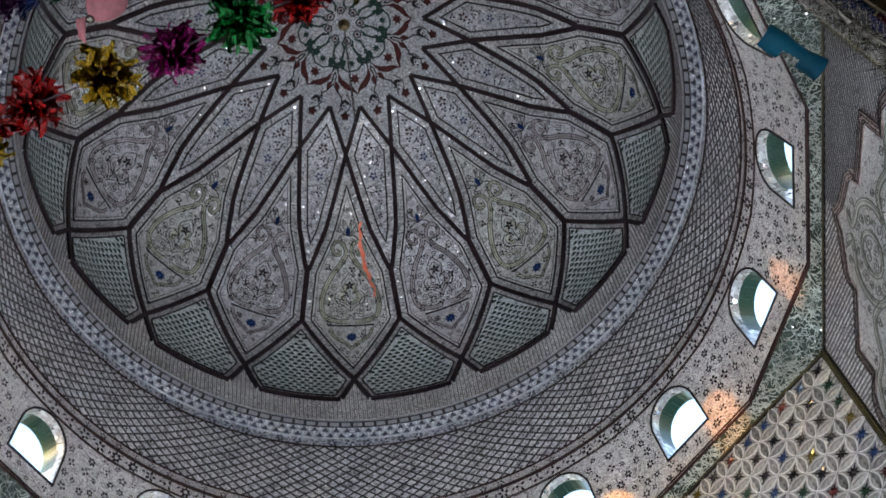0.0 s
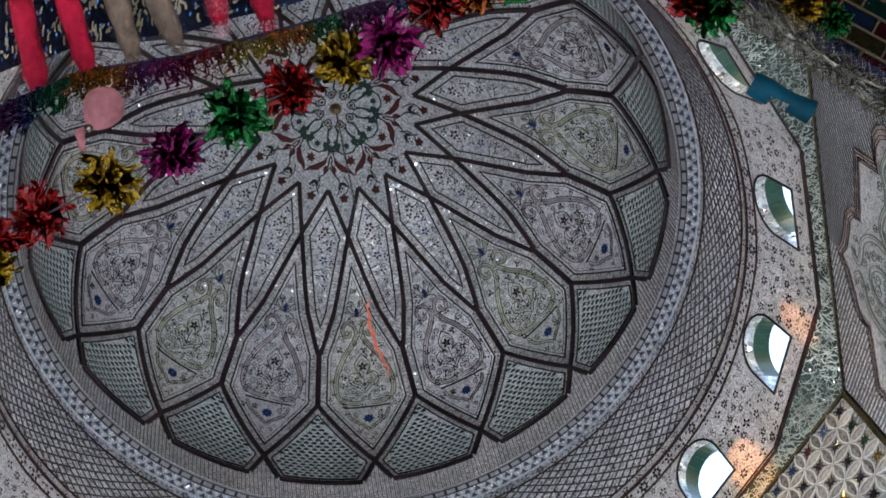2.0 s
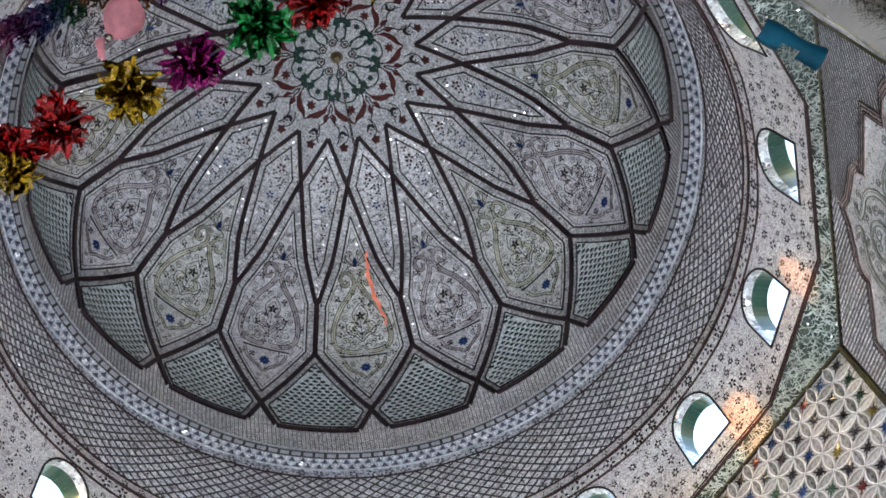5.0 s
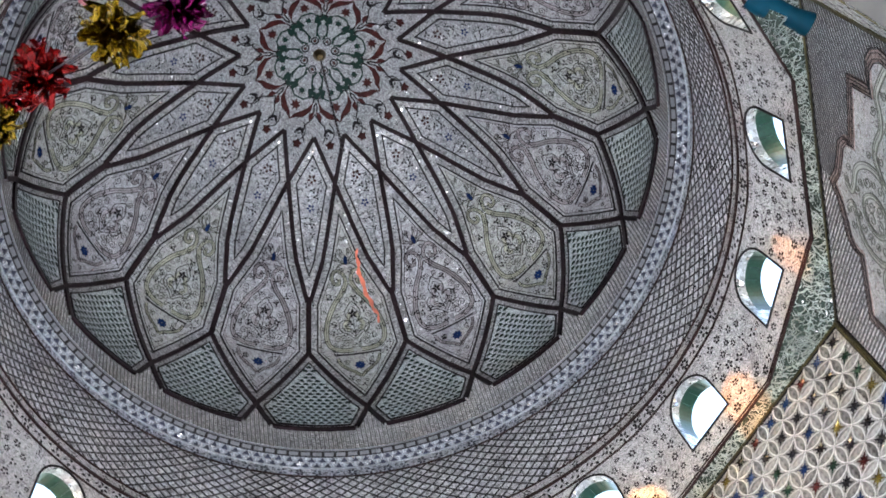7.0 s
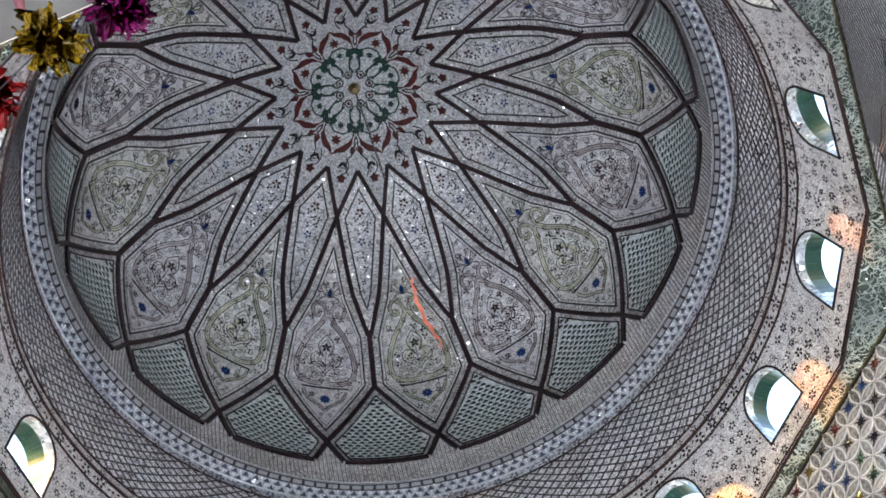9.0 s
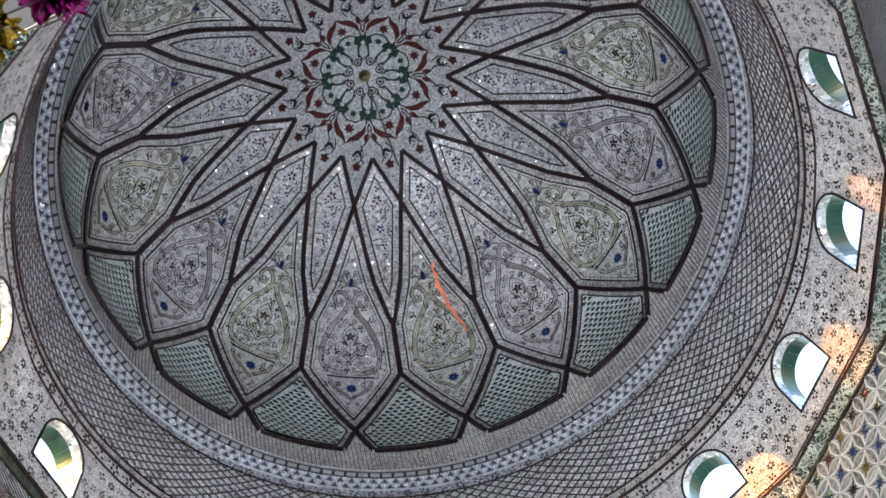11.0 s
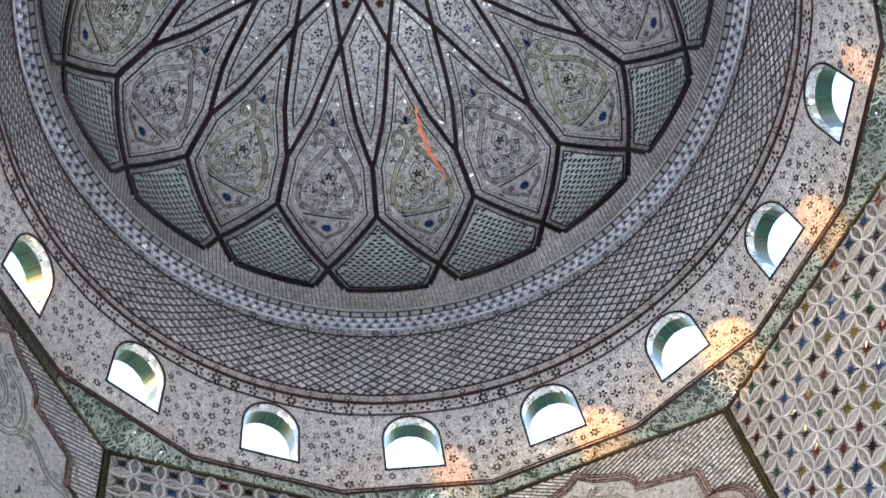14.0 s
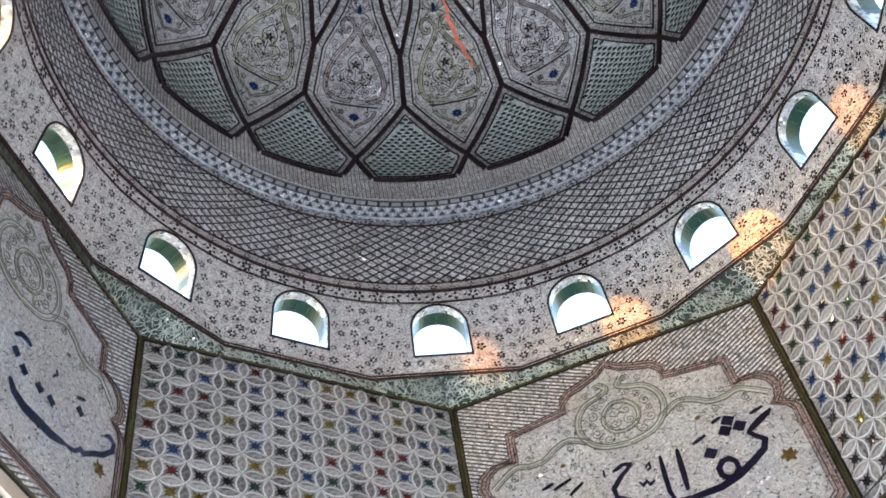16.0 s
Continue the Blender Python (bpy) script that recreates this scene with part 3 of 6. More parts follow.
# fluted grey ring under them
tool = fresh()
ring_strip(tool, dome_point, S_W - 0.1, S_END, at(-0.5, S_END)[0], at(0.5, S_END)[0], -0.006, nu=10, nv=8)
flutes = fresh()
RIM = S_END
for i in range(27):
    k = -0.5 + (i + 0.5) / 27
    for g, dots in ((0.0, False), (0.5, True)):
        a = abs(k + g / 27)
        s0 = S_Q + 0.03 if a < 0.365 else S_Q + 0.04 - (a - 0.365) / 0.135 * (S_Q - S_W)
        if not dots:
            ribbon(flutes, [at(k, s0), at(k, RIM)], 0.010, dome_point, -0.006, 0.003, step=0.15)
            continue
        s1 = s0 + 0.03
        while s1 < RIM - 0.02:
            x, y = at(k + g / 27, s1)
            face(*flutes, dome_point, [(x + 0.007, y - 0.010), (x + 0.007, y + 0.010), (x - 0.007, y + 0.010), (x - 0.007, y - 0.010)], 0.001)
            s1 += 0.045
grey_me, flute_me = mesh_of("grey_ring", tool[0], M_GREY), mesh_of("flutes", flutes[0], M_FLUTE)
for k in range(N):
    part("fluted_ring", grey_me, None, dome, "grey fluted mirror ring", turn(k))
    part("flute_joints", flute_me, None, dome, "", turn(k))

# dark strapwork
STRAP = 0.047


def strap(path, width=STRAP):
    tool = fresh()
    ribbon(tool, path, width, dome_point, -0.004, 0.026, step=0.05)
    return mesh_of("strap", tool[0], M_RIB)


straps = []
for sgn in (1, -1):
    straps.append(strap([at(0, S_T), at(sgn * 0.5, S_X), at(sgn * 0.82, S_X + (S_Y - S_X) * 0.66), at(sgn * 0.985, S_Y)]))
    straps.append(strap([at(0, S_V), at(sgn * 0.5, S_W), at(sgn * 0.635, S_Q)]))
straps.append(strap([at(0, S_Y - 0.06), at(0, S_V)], 0.06))
straps.append(strap([at(-0.365, S_Q), at(0.365, S_Q)], 0.042))
for k in range(N):
    for me in straps:
        part("strap", me, None, dome, "", turn(k))

# the sixteen-pointed star at the crown
tool = fresh()
bm, uvl = tool
for k in range(N):
    cuts = [0.03 + (S_T - 0.03) * j / 12 for j in range(13)]
    for s0, s1 in zip(cuts, cuts[1:]):
        for q in [((k - 0.5 + j / 4, s0), (k - 0.25 + j / 4, s0), (k - 0.25 + j / 4, s1), (k - 0.5 + j / 4, s1)) for j in range(4)]:
            f = face(bm, uvl, dome_point, [at(*p) for p in q], 0.004)
            for l, p in zip(f.loops, q):
                l[uvl].uv = (p[1] * math.cos(p[0] * STEP), p[1] * math.sin(p[0] * STEP))
bmesh.ops.remove_doubles(bm, verts=bm.verts, dist=1e-4)
part("crown_star", bm, M_STAR, dome, "silver sixteen-pointed star at the crown")
point_me = mesh_of("star_point", fill([at(-0.5, S_T), at(0.5, S_T), (0.0, S_X)], dome_point, 0.004), M_STAR)
for k in range(N):
    part("star_point", point_me, None, dome, "", turn(k + 0.5))


def turned(p):
    s = math.hypot(*p)
    return (math.atan2(p[0], p[1]) * dome_rz(s)[0], s)


def bulge(f):
    return 0.25 + 1.5 * math.sin(math.pi * min(1, f * 1.02)) ** 1.5


def stroke(tool, pts, w, tp=None):
    for g in (1, -1):
        ribbon(tool, [turned((g * x, y)) for x, y in pts], w, dome_point, 0.003, 0.010, step=0.03, taper=tp)


def gem_star(tool, y, size, n):
    face(*tool, dome_point, [turned(p) for p in star_poly(0, y, size, n, 0.55)], 0.0095)


# one lobe of the rosette, one palmette between two lobes, one sprig for each point of the star
lobe_red, lobe_dark, lobe_green = fresh(), fresh(), fresh()
stroke(lobe_red, [(0.0, 0.82), (0.05, 0.755), (0.12, 0.71), (0.175, 0.63), (0.185, 0.53)], 0.044, bulge)
stroke(lobe_dark, [(0.185, 0.53), (0.175, 0.48), (0.13, 0.475), (0.10, 0.50)], 0.018)
stroke(lobe_green, [(0.035, 0.24), (0.075, 0.34), (0.115, 0.42), (0.11, 0.50), (0.06, 0.545), (0.0, 0.55)], 0.018)
gem_star(lobe_red, 0.64, 0.070, 7)
gem_star(lobe_green, 0.46, 0.048, 6)
gem_star(lobe_red, 0.19, 0.028, 6)
ribbon(lobe_dark, [turned((0.042 * math.cos(j * 0.5236), 0.19 + 0.042 * math.sin(j * 0.5236))) for j in range(12)], 0.015, dome_point, 0.003, 0.010, closed=True)
palm_red, palm_dark, palm_green = fresh(), fresh(), fresh()
stroke(palm_dark, [(0.0, 0.70), (0.05, 0.77), (0.12, 0.83), (0.15, 0.93), (0.12, 1.02)], 0.014)
stroke(palm_red, [(0.012, 0.67), (0.05, 0.71), (0.07, 0.78)], 0.030, bulge)
stroke(palm_green, [(0.014, 0.20), (0.06, 0.28), (0.055, 0.36), (0.02, 0.41)], 0.020)
stroke(palm_green, [(0.025, 0.40), (0.07, 0.43), (0.075, 0.52)], 0.042, bulge)
stroke(palm_green, [(0.0, 0.53), (0.022, 0.465), (0.06, 0.41)], 0.028, bulge)
stroke(palm_dark, [(0.0, 0.56), (0.02, 0.61), (0.015, 0.67)], 0.015)
tip_red, tip_dark = fresh(), fresh()
face(*tip_red, dome_point, star_poly(0.0, S_T + 0.10, 0.062, 5, 0.62, -1.57), 0.0095)
for g in (1, -1):
    petal(tip_dark, dome_point, g * 0.012, S_T - 0.10, math.pi / 2 + g * 0.75, 0.10, 0.040, 0.0095)
ribbon(tip_dark, curve([(0.0, S_T + 0.07), (0.055, S_T + 0.0), (0.06, S_T - 0.08), (0.02, S_T - 0.16)]), 0.012, dome_point, 0.003, 0.010)
flower(tip_dark, dome_point, -0.03, S_T - 0.01, 0.042, 3, 0.0095, 1.57)
flower(tip_dark, dome_point, 0.0, S_T + 0.24, 0.020, 4, 0.0095, 0.4)
rosette = [(("red_lobe_inlay", mesh_of("red", lobe_red[0], M_RED)), ("dark_lobe_inlay", mesh_of("dark", lobe_dark[0], M_LINE)), ("green_lobe_inlay", mesh_of("green", lobe_green[0], M_INK))),
           (("red_palmette_inlay", mesh_of("red", palm_red[0], M_RED)), ("dark_palmette_inlay", mesh_of("dark", palm_dark[0], M_LINE)), ("green_palmette_inlay", mesh_of("green", palm_green[0], M_INK)))]
for i in range(8):
    for j in (0, 1):
        for name, me in rosette[j]:
            part(name, me, None, dome, "", turn(2 * i + 1 - j))
tips = mesh_of("tip", tip_red[0], M_RED), mesh_of("tip", tip_dark[0], M_LINE)
for k in range(N):
    part("tip_flower", tips[0], None, dome, "dark red flower in a star point", turn(k + 0.5))
    part("tip_stem", tips[1], None, dome, "", turn(k + 0.5))

# brass boss with its chain
bm = bmesh.new()
prof = [(0.0, 0.0), (0.075, 0.0), (0.08, -0.03), (0.05, -0.06), (0.055, -0.09), (0.03, -0.13), (0.0, -0.14)]
rings = [[bm.verts.new((r * math.cos(i * math.pi / 8), r * math.sin(i * math.pi / 8), APEX + 0.01 + z)) for i in range(16)] for r, z in prof[1:-1]]
for a, b in zip(rings, rings[1:]):
    for i in range(16):
        bm.faces.new((a[i], a[(i + 1) % 16], b[(i + 1) % 16], b[i])).smooth = True
bm.faces.new(rings[-1])
bm.faces.new(rings[0][::-1])
boss = tagged(new("ceiling_boss", mesh_of("boss", bm, M_BRASS)), "turned brass boss at the crown of the dome", "ceiling boss")

# ---- the mirrored ledge and the lattice band of the drum ----
drum = structure("drum", "round mirrored drum with a dark diamond lattice", "drum")


def ledge_point(u, v, h=0.0):
    r = 2.955 + (R_LEDGE - 2.955) * v
    a = math.pi / 2 - u / 3.0
    return Vector((r * math.cos(a), r * math.sin(a), 11.32 + (Z_LEDGE - 11.32) * v - h))


W3 = STEP * 3.0 / 2
tool = fresh()
ring_strip(tool, ledge_point, -0.12, 1.06, -W3, W3, 0.0, nu=10)
ledge_me = mesh_of("ledge", tool[0], M_BLUE)
facets, facets2, facets3 = fresh(), fresh(), fresh()
tool, teeth = fresh(), fresh()
ring_strip(tool, ledge_point, -0.12, 0.31, -W3, W3, 0.003, nu=10)
for v in (0.01, 0.31):
    ribbon(teeth, [(-W3 + j * W3 / 5, v) for j in range(11)], 0.06, ledge_point, 0.002, 0.008)
for i in range(10):
    x = -W3 + (i + 0.5) * W3 / 5
    face(*teeth, ledge_point, [(x - 0.014, 0.02), (x + 0.014, 0.02), (x + 0.014, 0.30), (x - 0.014, 0.30)], 0.007)
block_me = mesh_of("blocks", tool[0], plain("grey_ledge_mirror", (0.078, 0.080, 0.09), 0.45, 0.0, 0.4, 25, spec=0.3))
teeth_me = mesh_of("teeth", teeth[0], M_LINE)
n = 11
for i in range(n):
    p = 2 * W3 / n
    x0, xm = -W3 + p * i, -W3 + p * (i + 0.5)
    for tl, tri in ((facets2, ((xm - 0.36 * p, 0.97), (xm + 0.36 * p, 0.97), (xm, 0.68))), (facets2, ((x0 - 0.34 * p, 0.64), (x0 + 0.34 * p, 0.64), (x0, 0.36))),
                    (facets, ((x0 - 0.10 * p, 0.70), (x0 + 0.10 * p, 0.70), (x0, 0.94))), (facets, ((xm - 0.10 * p, 0.38), (xm + 0.10 * p, 0.38), (xm, 0.60)))):
        bm, uvl = tl
        c = (sum(p[0] for p in tri) / 3, sum(p[1] for p in tri) / 3)
        for a, b in zip(tri, tri[1:] + tri[:1]):
            vs = [bm.verts.new(ledge_point(*a, 0.003)), bm.verts.new(ledge_point(*b, 0.003)), bm.verts.new(ledge_point(*c, 0.013))]
            f = bm.faces.new(vs)
            for l, p in zip(f.loops, (a, b, c)):
                l[uvl].uv = (p[0], p[1] * 0.15)
M_FACET = plain("silver_facet", (0.21, 0.225, 0.25), 0.5, 0.0, 0.4, 20, 0)
M_FACET_BLUE = plain("navy_facet", (0.009, 0.013, 0.032), 0.3, 0.0, 0.8, 4, 0, spec=0.3)
W4, BAND = STEP * R_LEDGE / 2, 0.15
for i in range(7):
    x = -W4 + (i + 0.5) * 2 * W4 / 7
    flower((facets2, facets3)[i % 3 == 1], drum_point, x, Z_LEDGE - 0.085, 0.052, (5, 4, 6, 5, 3, 6, 4)[i], 0.006, i * 1.1)
    flower(facets2, drum_point, x + W4 / 7, Z_LEDGE - 0.07, 0.024, 3, 0.006, i * 0.7)
tool = fresh()
ring_strip(tool, drum_point, Z_LEDGE - BAND - 0.02, Z_LEDGE + 0.03, -W4, W4, -0.001, nu=6)
backing_me = mesh_of("band", tool[0], M_BAND)
fa, fb = mesh_of("facets", facets[0], M_FACET), mesh_of("facets_blue", facets2[0], M_FACET_BLUE)
fc = mesh_of("facets_grey", facets3[0], plain("grey_blue_facet", (0.05, 0.06, 0.10), 0.4, 0.0, 0.6, 8, 0))
WD = STEP * R_LEDGE / 2
COLS, ROWS_NET, FOOT = 9, 8, 0.13
net, cush = fresh(), fresh()
dw, dh = 2 * WD / COLS, (Z_LEDGE - BAND - Z_LINE - FOOT) / ROWS_NET
z0 = Z_LINE + FOOT
for i in range(COLS):
    for j in range(2 * ROWS_NET + 1):
        cx, cz = -WD + (i + 0.5 * (j % 2) + 0.5) * dw, z0 + j * dh / 2
        pts = [(cx + dw / 2, cz), (cx, min(cz + dh / 2, z0 + ROWS_NET * dh)), (cx - dw / 2, cz), (cx, max(cz - dh / 2, z0))]
        bm, uvl = cush
        for a, b in zip(pts, pts[1:] + pts[:1]):
            try:
                f = bm.faces.new([bm.verts.new(drum_point(*a, 0.0)), bm.verts.new(drum_point(*b, 0.0)), bm.verts.new(drum_point(cx, cz, 0.004))])
            except ValueError:
                continue
            for l, p in zip(f.loops, (a, b, (cx, cz))):
                l[uvl].uv = p
        if j < 2 * ROWS_NET:
            for g in (1, -1):
                ribbon(net, [(cx, cz), (cx + g * dw / 2, cz + dh / 2)], 0.0160, drum_point, 0.0, 0.006, step=1)
net_me, cush_me = mesh_of("net", net[0], plain("dark_net_strip", (0.013, 0.0125, 0.016), 0.45, 0.0, 0.4, spec=0.2)), mesh_of("cushions", cush[0], M_NET)
tool = fresh()
for z, w, h in ((Z_LINE + 0.006, 0.014, 0.02), (Z_LINE + 0.026, 0.008, 0.014), (Z_LINE + FOOT, 0.009, 0.016), (Z_LEDGE - BAND, 0.009, 0.016)):
    ribbon(tool, [(-WD, z), (WD, z)], w, drum_point, -0.005, h)
mould_me = mesh_of("moulding", tool[0], M_MOULD)
tool = fresh()
ring_strip(tool, drum_point, Z_LINE, Z_LINE + FOOT + 0.01, -WD, WD, -0.001, nu=6)
foot_me = mesh_of("foot_band", tool[0], M_FRIEZE)
tool = fresh()
for i in range(7):
    x = -WD + (i + 0.5) * 2 * WD / 7
    flower(tool, drum_point, x, Z_LINE + 0.075, (0.040, 0.026, 0.034)[i % 3], (5, 3, 4)[i % 3], 0.004, i * 0.9)
foot_flower_me = mesh_of("foot_flowers", tool[0], M_LINE)
tool = fresh()
ribbon(tool, [(-WD, Z_LEDGE - 0.008), (WD, Z_LEDGE - 0.008)], 0.008, drum_point, -0.004, 0.010)
pale_me = mesh_of("pale_bead", tool[0], M_FACET)
for k in range(N):
    part("ledge", ledge_me, None, drum, "blue and silver mirrored ledge", turn(k))
    part("block_row", block_me, None, drum, "row of small grey mirror blocks", turn(k))
    part("tooth_row", teeth_me, None, drum, "black joints between the blocks", turn(k))
    part("facet_band", backing_me, None, drum, "grey-blue mirror band under the ledge", turn(k))
    part("silver_facets", fa, None, drum, "silver mirror triangles", turn(k))
    part("navy_facets", fb, None, drum, "navy glass triangles", turn(k))
    part("grey_facets", fc, None, drum, "grey-blue mirror triangles", turn(k))
    part("lattice", net_me, None, drum, "dark diamond lattice strips", turn(k))
    tagged(part("cushion_mirrors", cush_me, None, drum, "cushion-cut grey mirrors", turn(k)), kind="stuff")
    part("moulding", mould_me, None, drum, "thin brown-red moulding", turn(k))
    part("foot_band", foot_me, None, drum, "pale mirror band under the lattice", turn(k))
    part("foot_flowers", foot_flower_me, None, drum, "", turn(k))
    part("pale_bead", pale_me, None, drum, "narrow silver bead", turn(k))

# ---- the frieze of sixteen windows ----
frieze = structure("wall_frieze", "pale mirror frieze with dark flower inlay", "frieze")
WH, Z_SILL, Z_SPRING, Z_TOP = 0.242, 9.316, 9.62, 9.875
UF = STEP * 3.17 / 2
CEN = (0.0, 9.58)


def arch_hit(a):
    """The window's outline at an angle round its middle."""
    dx, dz = math.cos(a), math.sin(a)
    best = 9.0
    for lo, hi in ((0.02, 1.0),):
        for _ in range(40):
            m = (lo + hi) / 2
            x, z = CEN[0] + dx * m, CEN[1] + dz * m
            ok = abs(x) < WH and z > Z_SILL and (z < Z_SPRING or (x / WH) ** 2 + ((z - Z_SPRING) / (Z_TOP - Z_SPRING)) ** 2 < 1)
            lo, hi = (m, hi) if ok else (lo, m)
        best = lo
    return (CEN[0] + dx * best, CEN[1] + dz * best)


def box_hit(a):
    dx, dz = math.cos(a), math.sin(a)
    ts = [UF / abs(dx) if abs(dx) > 1e-6 else 9, ((Z_LINE - CEN[1]) / dz if dz > 0 else (Z_POLY - CEN[1]) / dz) if abs(dz) > 1e-6 else 9]
    return (CEN[0] + dx * min(ts), CEN[1] + dz * min(ts))


corner_angles = [math.atan2(z - CEN[1], x) for x in (UF, -UF) for z in (Z_LINE, Z_POLY)]
corner_angles += [math.atan2(Z_SILL - CEN[1], x) for x in (WH, -WH)] + [math.atan2(Z_SPRING - CEN[1], x) for x in (WH, -WH)]
ANGLES = sorted([a % (2 * math.pi) for a in corner_angles] + [2 * math.pi * (i + 0.31) / 44 for i in range(44)])
OUTLINE = [arch_hit(a) for a in ANGLES]


def frieze_sheet(h):
    bm, uvl = fresh()
    n = len(ANGLES)
    edge = [box_hit(a) for a in ANGLES]
    for i in range(n):
        j = (i + 1) % n
        for f0, f1 in ((0, 0.25), (0.25, 0.5), (0.5, 0.75), (0.75, 1)):
            q = [(a[0] + (b[0] - a[0]) * f, a[1] + (b[1] - a[1]) * f) for a, b, f in
                 ((OUTLINE[i], edge[i], f0), (OUTLINE[j], edge[j], f0), (OUTLINE[j], edge[j], f1), (OUTLINE[i], edge[i], f1))]
            face(bm, uvl, frieze_point, q, h)
    bmesh.ops.remove_doubles(bm, verts=bm.verts, dist=1e-4)
    return bm


DEPTH, LIP = 0.22, 0.075


def reveal(d0, d1, pick):
    bm, uvl = fresh()
    n = len(OUTLINE)
    for i in range(n):
        a, b = OUTLINE[i], OUTLINE[(i + 1) % n]
        if not pick((a[1] + b[1]) / 2, (a[0] + b[0]) / 2):
            continue
        pts = [frieze_point(*a), frieze_point(*b), frieze_point(*b), frieze_point(*a)]
        vs = [bm.verts.new(p + Vector((0, d, 0))) for p, d in zip(pts, (d0, d0, d1, d1))]
        f = bm.faces.new(vs)
        s = i * 0.04
        for l, q in zip(f.loops, ((s, d0), (s + 0.04, d0), (s + 0.04, d1), (s, d1))):
            l[uvl].uv = q
    bmesh.ops.remove_doubles(bm, verts=bm.verts, dist=1e-4)
    return bm


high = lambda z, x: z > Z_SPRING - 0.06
low = lambda z, x: z <= Z_SPRING - 0.06
sheet_me, outer_me = mesh_of("frieze", frieze_sheet(0.0), M_FRIEZE), mesh_of("frieze_back", frieze_sheet(-DEPTH), M_PLASTER)
lip_me = mesh_of("lip", reveal(0, LIP, lambda z, x: True), M_REVEAL)
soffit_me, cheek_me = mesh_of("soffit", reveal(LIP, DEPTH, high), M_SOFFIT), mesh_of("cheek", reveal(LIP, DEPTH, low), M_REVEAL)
tool = fresh()
ribbon(tool, [(x * 1.05, CEN[1] + (z - CEN[1]) * 1.045) for x, z in OUTLINE], 0.016, frieze_point, -0.002, 0.010, closed=True)
frame_me = mesh_of("frame", tool[0], M_LINE)
# glazing bars seen against the soffit
bm = bmesh.new()
for x in (-0.11, 0.0, 0.11):
    p = frieze_point(x, Z_TOP - 0.1)
    bmesh.ops.create_cube(bm, size=1, matrix=Matrix.Translation((x, p.y + LIP + 0.05, Z_TOP - 0.03)) @ Matrix.Diagonal((0.008, 0.09, 0.012, 1)))
bar_me = mesh_of("bars", bm, M_SOFFIT)
tool = fresh()
for z, w, h in ((9.925, 0.007, 0.007), (9.912, 0.005, 0.006), (Z_POLY + 0.008, 0.012, 0.02), (Z_POLY + 0.045, 0.008, 0.010)):
    ribbon(tool, [(-UF, z), (UF, z)], w, frieze_point, -0.004, h)
fline_me = mesh_of("lines", tool[0], M_MOULD)
flowers = []
for v in range(2):
    tool = fresh()
    r = random.Random(20 + v)
    done = []
    for _ in range(900):
        x, z = r.uniform(-UF + 0.02, UF - 0.02), r.uniform(Z_POLY + 0.09, 9.89)
        if abs(x) < WH + 0.05 and Z_SILL - 0.05 < z < Z_TOP + 0.05 or any(math.hypot(x - a, z - b) < 0.098 for a, b in done):
            continue
        done.append((x, z))
        flower(tool, frieze_point, x, z, r.uniform(0.026, 0.046), r.choice((3, 4, 5, 6, 6)), 0.004, r.uniform(0, 6))
    for i in range(7):
        x = -UF + (i + 0.5) * 2 * UF / 7
        flower(tool, frieze_point, x, 9.982, 0.056, r.choice((3, 5, 7)), 0.004, r.uniform(0, 6))
        petal(tool, frieze_point, x + UF / 7, 9.97 + 0.02 * (i % 2), 0.8, 0.045, 0.02, 0.004)
    flowers.append(mesh_of("flowers", tool[0], M_LINE))
for k in range(N):
    part("frieze_panel", sheet_me, None, frieze, "pale mirror facet round a window", turn(k))
    part("outer_face", outer_me, None, frieze, "plastered outer face", turn(k))
    part("flower_inlay", flowers[k % 2], None, frieze, "dark strewn flower inlay", turn(k))
    part("frieze_lines", fline_me, None, frieze, "thin brown-red lines", turn(k))
    win = structure("window_%d" % (k + 1), "small arched drum window open to bright sky", "window")
    for name, me, label in (("window_frame", frame_me, "thin dark arched frame"), ("reveal", lip_me, "mirrored reveal"),
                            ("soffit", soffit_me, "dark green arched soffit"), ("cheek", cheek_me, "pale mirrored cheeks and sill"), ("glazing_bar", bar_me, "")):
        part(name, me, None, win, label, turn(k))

# ---- green relief band between frieze and octagon ----
band = structure("trim_band", "green relief mirror band between frieze and octagon", "relief band")


EAST = 0.035          # the octagon stands this far east of the drum's axis


def band_point(x, v, h=0.0, lean=(0.0, 0.0)):
    """x: angle from the wall's middle; v: 0 at the frieze, 1 at the octagon, moved by lean."""
    m = (x + STEP / 2) // STEP
    r = (A_POLY - 0.005) / math.cos(x - m * STEP)
    R = (A_OCT + 0.002) / math.cos(x)
    rr = r + (R - r) * v
    return Vector((rr * math.sin(x) + lean[0] * v, rr * math.cos(x) + lean[1] * v, Z_POLY + (Z_OCT - Z_POLY) * v - h))


M_LEAF = plain("silver_green_leaf", (0.30, 0.335, 0.325), 0.3, 0.1, 0.5, 9)


